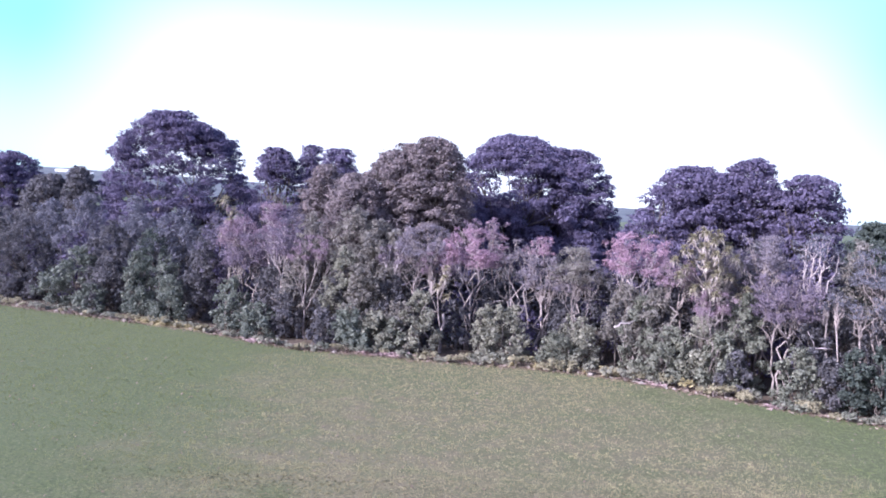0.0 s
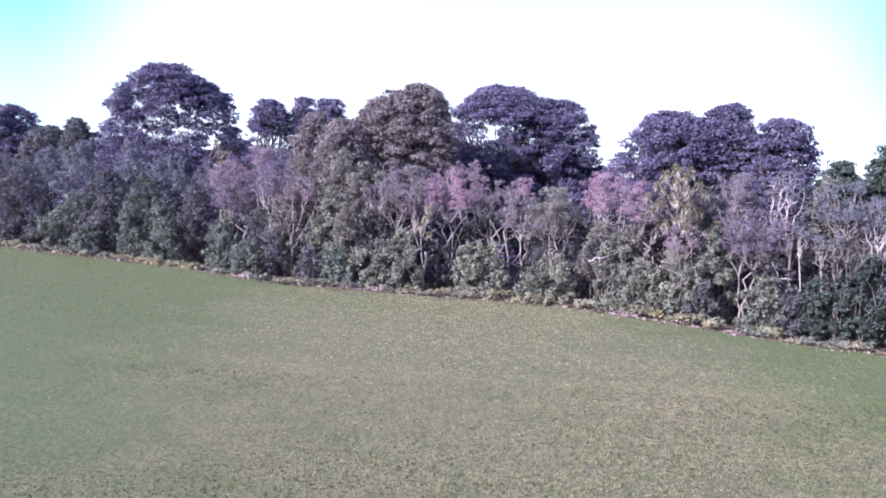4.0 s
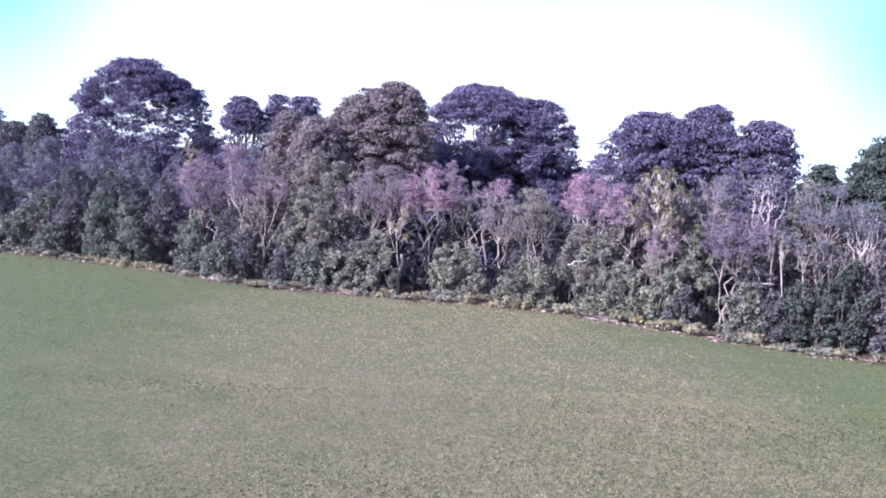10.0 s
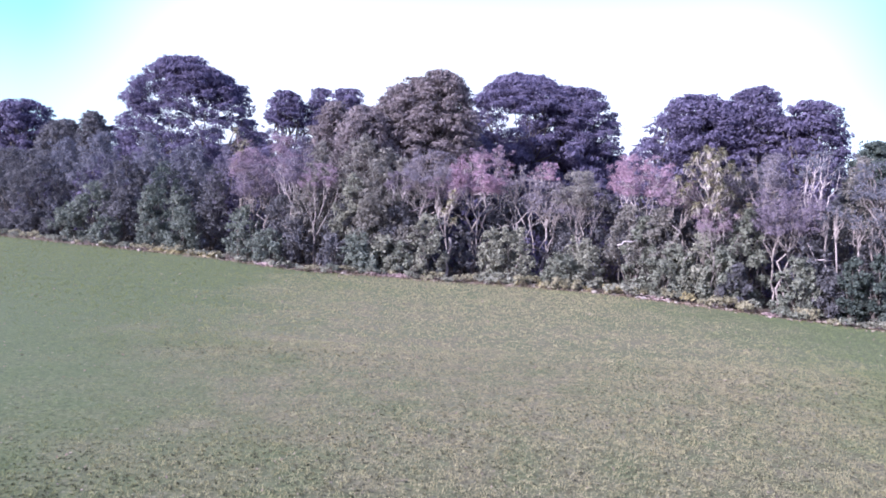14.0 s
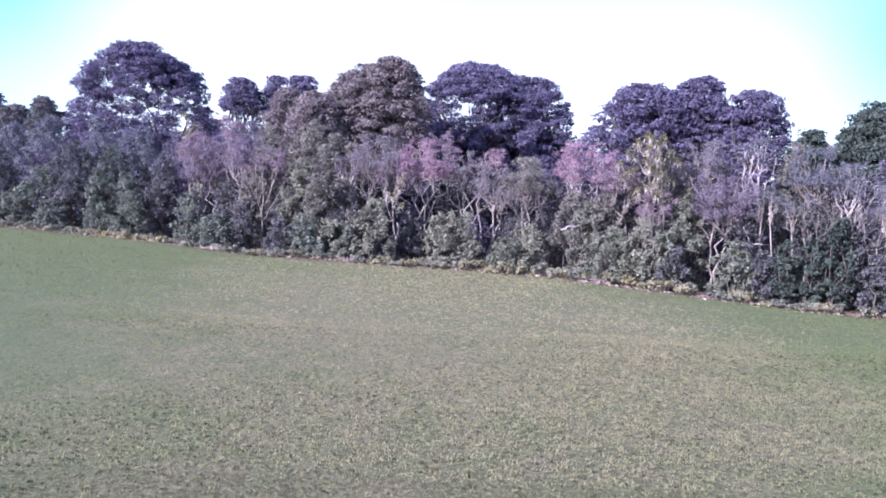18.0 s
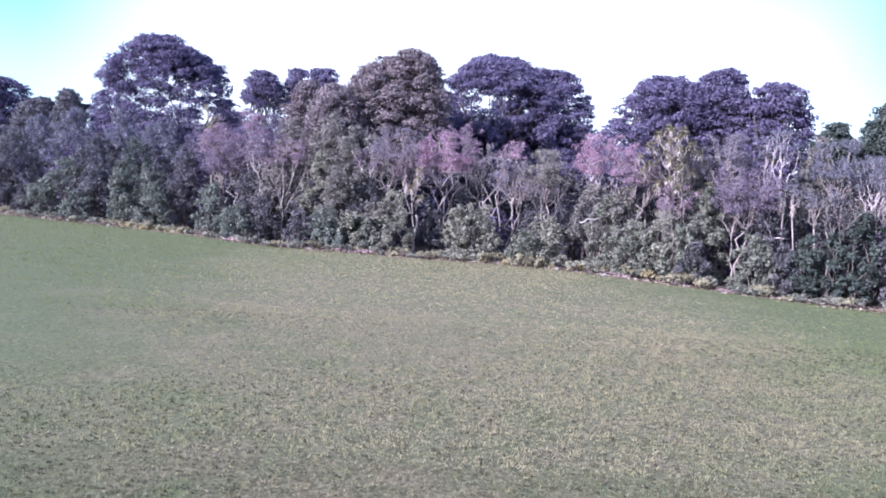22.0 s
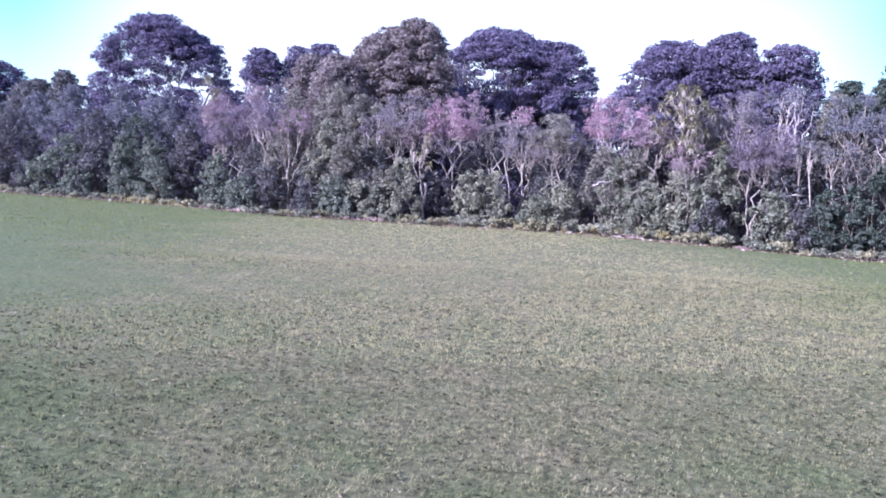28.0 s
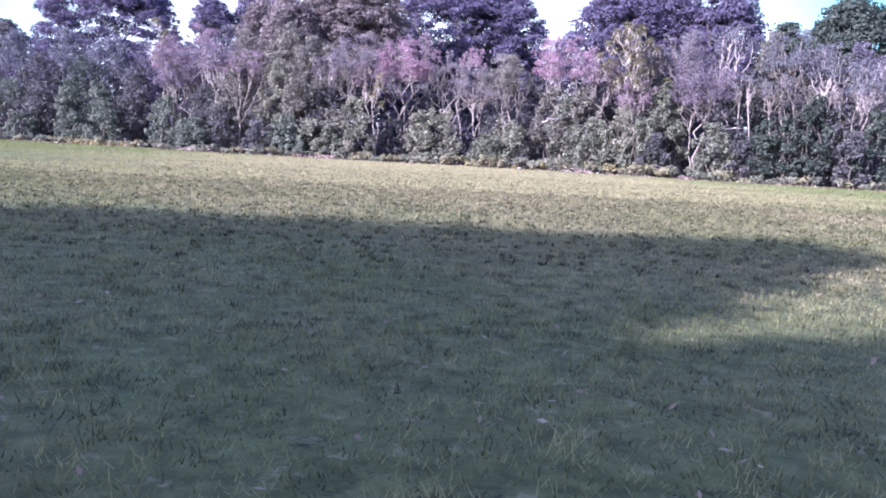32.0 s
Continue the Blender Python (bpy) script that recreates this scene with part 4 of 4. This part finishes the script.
def stone(x, y, size, seed, mat):
    rng = np.random.default_rng(seed)
    bm = bmesh.new()
    bmesh.ops.create_icosphere(bm, subdivisions=2, radius=size)
    stretch = Vector(rng.uniform(0.7, 1.3, 3))
    for v in bm.verts:
        k = 1 + 0.22 * noise.noise(v.co * 3 / size * 0.6 + Vector((seed, 0, 0)))
        v.co = Vector((v.co.x * stretch.x, v.co.y * stretch.y, v.co.z * 0.62)) * k
    for f in bm.faces:
        f.smooth = True
    me = bpy.data.meshes.new("stone")
    bm.to_mesh(me)
    bm.free()
    me.materials.append(mat)
    ob = new("stone", me)
    ob.location, ob.rotation_euler = (x, y, size * 0.3), (0, 0, rng.uniform(0, 6))
    tagged(ob, "pale weathered stone half sunk at the lawn edge", "stone", "stones along the lawn edge")


def fallen_branch(x, y, z, length, thick, turn, tilt, seed, mat, label):
    rng = np.random.default_rng(seed)
    branch = thing("fallen_branch", x, y, label, "branch", "fallen branches", z)
    a = Vector((math.cos(turn), math.sin(turn), math.sin(tilt))) * length
    line = crooked(rng, (0, 0, 0), a, 6, 0.05)
    wood = Shape()
    wood.tube(line, [thick * f for f in (1.0, 0.95, 0.9, 0.8, 0.65, 0.5, 0.25)], 7)
    part("stem", wood.mesh("stem", mat), branch)
    for k in range(3):
        twig = Shape()
        tip = line[2 + k] + Vector((rng.normal() * 0.3, rng.normal() * 0.3, abs(rng.normal()) * 0.3)) * length * 0.6
        twig.tube(crooked(rng, line[2 + k], tip, 3, 0.08), [thick * 0.5, thick * 0.4, thick * 0.3, thick * 0.12], 5)
        part("twig", twig.mesh("twig", mat), branch)


def brush_pile(x, y, wide, seed, label):
    """A low heap of dead pinkish twigs and leaves raked against the shrubs."""
    rng = np.random.default_rng(seed)
    pile = thing("brush_pile", x, y, label, "branch", "heaps of dead twigs")
    for k in range(9):
        twig = Shape()
        g = rng.uniform(-0.5, 0.5) + (math.pi if k % 2 else 0.0)
        at = Vector((rng.uniform(-wide, wide), rng.normal() * 0.15, rng.uniform(0.03, 0.14)))
        tip = at + Vector((math.cos(g) * 0.55, math.sin(g) * 0.4, rng.uniform(-0.02, 0.12)))
        twig.tube(crooked(rng, at, tip, 4, 0.08), [0.022, 0.020, 0.016, 0.012, 0.005], 5)
        part("twig", twig.mesh("twig", ROSEBARK), pile)
    count = int(60 * wide)
    spots = [(rng.uniform(-wide, wide), rng.normal() * 0.2, rng.uniform(0.03, 0.15)) for _ in range(count)]
    part("dead_leaves", flat_mesh("dead_leaves", leaf_cloud(rng, spots, [(0.12, 0.12, 0.05)] * count, 90, 0.11, 0.3, 0.8), 3, LEAF["dead"]), pile, "dry pinkish leaves")


rng = np.random.default_rng(77)
ROSEBARK = bark_material("rose_grey_bark", (0.240, 0.160, 0.165), (0.560, 0.420, 0.420))
for x, wide, seed in ((-1.1, 0.9, 821), (-8.1, 0.7, 822), (-2.4, 0.5, 823), (14.6, 0.7, 824), (10.3, 0.4, 825)):
    brush_pile(x, edge(x) + 0.1, wide, seed, "low heap of dead pinkish twigs at the lawn edge")
STONE = bark_material("pale_stone", (0.150, 0.125, 0.110), (0.430, 0.375, 0.340), 22.0)
for k in range(118):
    x = -34 + k * 0.52 + rng.uniform(-0.2, 0.2)
    leaf = str(rng.choice(["strap", "sage", "strap", "strap", "gold"] if 1.5 < x < 13 else ["green", "sage", "strap", "strap", "sage"]))
    big = 1.35 if 1.5 < x < 16 else 1.0
    low_plant(x, edge(x) + rng.uniform(-0.25, 0.35), rng.uniform(0.22, 0.55) * big, rng.uniform(0.25, 0.45) * big, leaf, 600 + k,
              {"green": "low green seedlings at the lawn edge", "sage": "low grey-green plant at the lawn edge",
               "strap": "low yellow-green plant at the lawn edge", "gold": "low yellowing plant at the lawn edge"}[leaf])
for k in range(26):
    x = -15.6 + k * 0.21 if k < 20 else 2.0 + (k - 20) * 1.1
    grass_tuft(x, edge(x) + rng.uniform(-0.1, 0.5), rng.uniform(0.35, 0.6), "gold", 750 + k, "golden dry grass tuft at the lawn edge")
for k in range(40):
    x = (-24 + k * 2.4) if k < 9 else (2.6 + (k - 9) * 0.5)
    x += rng.uniform(-0.6, 0.6)
    stone(x, edge(x) + rng.uniform(-0.2, 0.2), rng.uniform(0.06, 0.15), 900 + k, STONE)
for k in range(16):
    x = [-3.6, -3.1, -2.6, -2.0, -1.6, -1.1, 5.6, 8.6, 10.4, 12.8, 14.6, -8.0, -17.5, -20.5, 16.5, 18.0][k]
    fallen_branch(x, edge(x) + rng.uniform(0.0, 0.5), 0.05, rng.uniform(0.35, 0.8), rng.uniform(0.014, 0.026), rng.uniform(-1.6, 1.4), 0.06, 850 + k, GREYBARK if k % 2 else PALEBARK,
                  "bleached pinkish dead branch lying on litter")
# dead limbs caught in the shrubs
fallen_branch(15.6, 34.5, 2.20, 1.5, 0.05, 0.0, 0.12, 870, PALEBARK, "bleached dead limb caught across a shrub")
fallen_branch(8.6, 37.9, 2.3, 1.1, 0.04, 0.3, 0.30, 871, PALEBARK, "bleached dead limb caught in a shrub")
fallen_branch(-1.3, 43.2, 3.1, 1.3, 0.05, 0.3, 0.35, 872, PALEBARK, "bleached forked limb in a pale shrub")

# brown leaf litter in front of the shrubs
n = 16000
xs = rng.uniform(-34, 27, n)
spot = np.stack([xs, edge(xs) + rng.normal(0.15, 0.40, n), rng.uniform(0.012, 0.05, n)], 1)
g = rng.uniform(0, 2 * math.pi, n)
a = np.stack([np.cos(g), np.sin(g), rng.normal(0, 0.25, n)], 1) * rng.uniform(0.04, 0.10, (n, 1))
b = np.stack([-np.sin(g), np.cos(g), rng.normal(0, 0.25, n)], 1) * rng.uniform(0.02, 0.05, (n, 1))
tagged(new("leaf_litter", flat_mesh("leaf_litter", np.stack([spot - a, spot - b, spot + a, spot + b], 1), 4, LEAF["litter"])),
       "dry brown fallen leaves along the bush edge", "leaf litter", kind="stuff")


# ---- the lawn's blades, thick near the landing place and thinner towards the bush ----
def patchy(x, y, cell, seed):
    """Smooth random heights from 0 to 1 over the lawn, with humps about a cell wide."""
    grid = np.random.default_rng(seed).random((257, 257))
    u, v = np.asarray(x) / cell, np.asarray(y) / cell
    i, j = np.floor(u).astype(int), np.floor(v).astype(int)
    f, g = u - i, v - j
    f, g = f * f * (3 - 2 * f), g * g * (3 - 2 * g)
    a, b, c, d = grid[i % 257, j % 257], grid[(i + 1) % 257, j % 257], grid[i % 257, (j + 1) % 257], grid[(i + 1) % 257, (j + 1) % 257]
    return (a * (1 - f) + b * f) * (1 - g) + (c * (1 - f) + d * f) * g


def blades(y0, y1, per_m2, tall, wide, seed, matted=0.0):
    rng = np.random.default_rng(seed)
    half = 0.66 * y1 + 2.5
    n = int((y1 - y0) * 2 * half * per_m2)
    x, y = rng.uniform(-half, half, n), rng.uniform(y0, y1, n)
    keep = (np.abs(x) < 0.66 * y + 2.5) & (y < edge(x) + 0.1)
    x, y = x[keep], y[keep]
    out = []
    for _ in range(4):
        m = len(x)
        foot = np.stack([x + rng.normal(0, 0.03, m), y + rng.normal(0, 0.03, m), np.zeros(m)], 1)
        g = rng.uniform(0, 2 * math.pi, m)
        lean = np.stack([np.cos(g), np.sin(g), np.zeros(m)], 1) * (matted + rng.uniform(0.1, 0.9 + matted, (m, 1)))
        h = tall * rng.uniform(0.5, 1.4, (m, 1)) * (0.25 + 1.5 * (0.65 * patchy(x, y, 0.11, 5) + 0.35 * patchy(x, y, 0.31, 6))[:, None])
        side = np.stack([-np.sin(g), np.cos(g), np.zeros(m)], 1) * wide * 0.5
        tip = foot + lean * h * 0.9 + [0, 0, 1] * h
        out.append(np.stack([foot - side, foot + side, tip], 1))
    return np.concatenate(out)


near_grass = np.concatenate([blades(0.8, 3.6, 1150, 0.019, 0.0038, 901, 0.4), blades(3.6, 6, 800, 0.021, 0.0045, 905, 0.5), blades(6, 12, 380, 0.027, 0.007, 904, 0.5)])
far_grass = np.concatenate([blades(12, 24, 180, 0.034, 0.011, 902, 0.2), blades(24, 50, 54, 0.040, 0.018, 903)])


def clumps(count, seed):
    """Coarser tufts that stand a little above the mown turf and throw small shadows."""
    rng = np.random.default_rng(seed)
    y = 3.8 + 19 * rng.random(count) ** 0.7
    x = rng.uniform(-1, 1, count) * (0.66 * y + 2.5)
    keep = y < edge(x) - 0.2
    x, y = x[keep], y[keep]
    wide = rng.uniform(0.012, 0.038, len(x))
    out = []
    for _ in range(9):
        m = len(x)
        g = rng.uniform(0, 2 * math.pi, m)
        ray = np.stack([np.cos(g), np.sin(g), np.zeros(m)], 1)
        foot = np.stack([x, y, np.zeros(m)], 1) + ray * (wide * rng.random(m) ** 0.5)[:, None]
        h = rng.uniform(0.010, 0.026, (m, 1))
        side = np.stack([-np.sin(g), np.cos(g), np.zeros(m)], 1) * rng.uniform(0.005, 0.012, (m, 1)) * (0.6 + y / 20)[:, None]
        out.append(np.stack([foot - side, foot + side, foot + ray * h * rng.uniform(0.2, 1.3, (m, 1)) + [0, 0, 1] * h], 1))
    return np.concatenate(out)


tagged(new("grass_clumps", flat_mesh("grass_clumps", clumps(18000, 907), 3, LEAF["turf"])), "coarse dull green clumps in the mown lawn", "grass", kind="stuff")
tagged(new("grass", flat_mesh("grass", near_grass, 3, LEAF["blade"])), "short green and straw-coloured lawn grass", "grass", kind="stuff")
tagged(new("grass", flat_mesh("grass", far_grass, 3, LEAF["sward"])), "short straw-coloured lawn grass towards the bush", "grass", kind="stuff")
n = 3500
ys = 1.0 + 37 * rng.random(n) ** 1.6
xs = rng.uniform(-1, 1, n) * (0.66 * ys + 2.5)
keep = ys < edge(xs) - 0.5
spot = np.stack([xs, ys, rng.uniform(0.02, 0.05, n)], 1)[keep]
n = len(spot)
g = rng.uniform(0, 2 * math.pi, n)
grow = (0.3 + spot[:, 1:2] * 0.055)
a = np.stack([np.cos(g), np.sin(g), rng.normal(0, 0.3, n)], 1) * rng.uniform(0.015, 0.035, (n, 1)) * grow
b = np.stack([-np.sin(g), np.cos(g), rng.normal(0, 0.3, n)], 1) * rng.uniform(0.008, 0.02, (n, 1)) * grow
tagged(new("lawn_litter", flat_mesh("lawn_litter", np.stack([spot - a, spot - b, spot + a, spot + b], 1), 4, LEAF["litter"])),
       "small dry leaves and clippings lying in the lawn", "leaf litter", kind="stuff")


# ---- shade trees behind the camera ----
SHADE = "evergreens whose shade falls on the near lawn"
for k in range(11):
    dome_tree(-13.3 - 2.3 * k, -3.9 + 0.1 * (k % 3), 10.2 + 0.12 * min(k, 3), 1.9, 2.5, "canopy", 30 + k, "dark evergreen in a clipped row shading the near lawn", size=0.40, density=30, group=SHADE, twist=0.3)
for k in range(4):
    dome_tree(-7.6 - 1.9 * k, -3.5, 6.4, 1.6, 0.9, "canopy", 45 + k, "lower dark evergreen beside a clipped row", size=0.40, density=30, group=SHADE, twist=0.3)
# an unseen tall belt, added to hold skylight off the near lawn
for k in range(9):
    dome_tree(-38 + 9.5 * k, -24 - 2.0 * (k % 3), 15.0, 5.4, 3.0, "canopy", 50 + k, "unseen tall dark evergreen behind the lawn, added to block skylight", size=0.6, density=12,
              group="shelter belt behind the lawn", pads=1.5)
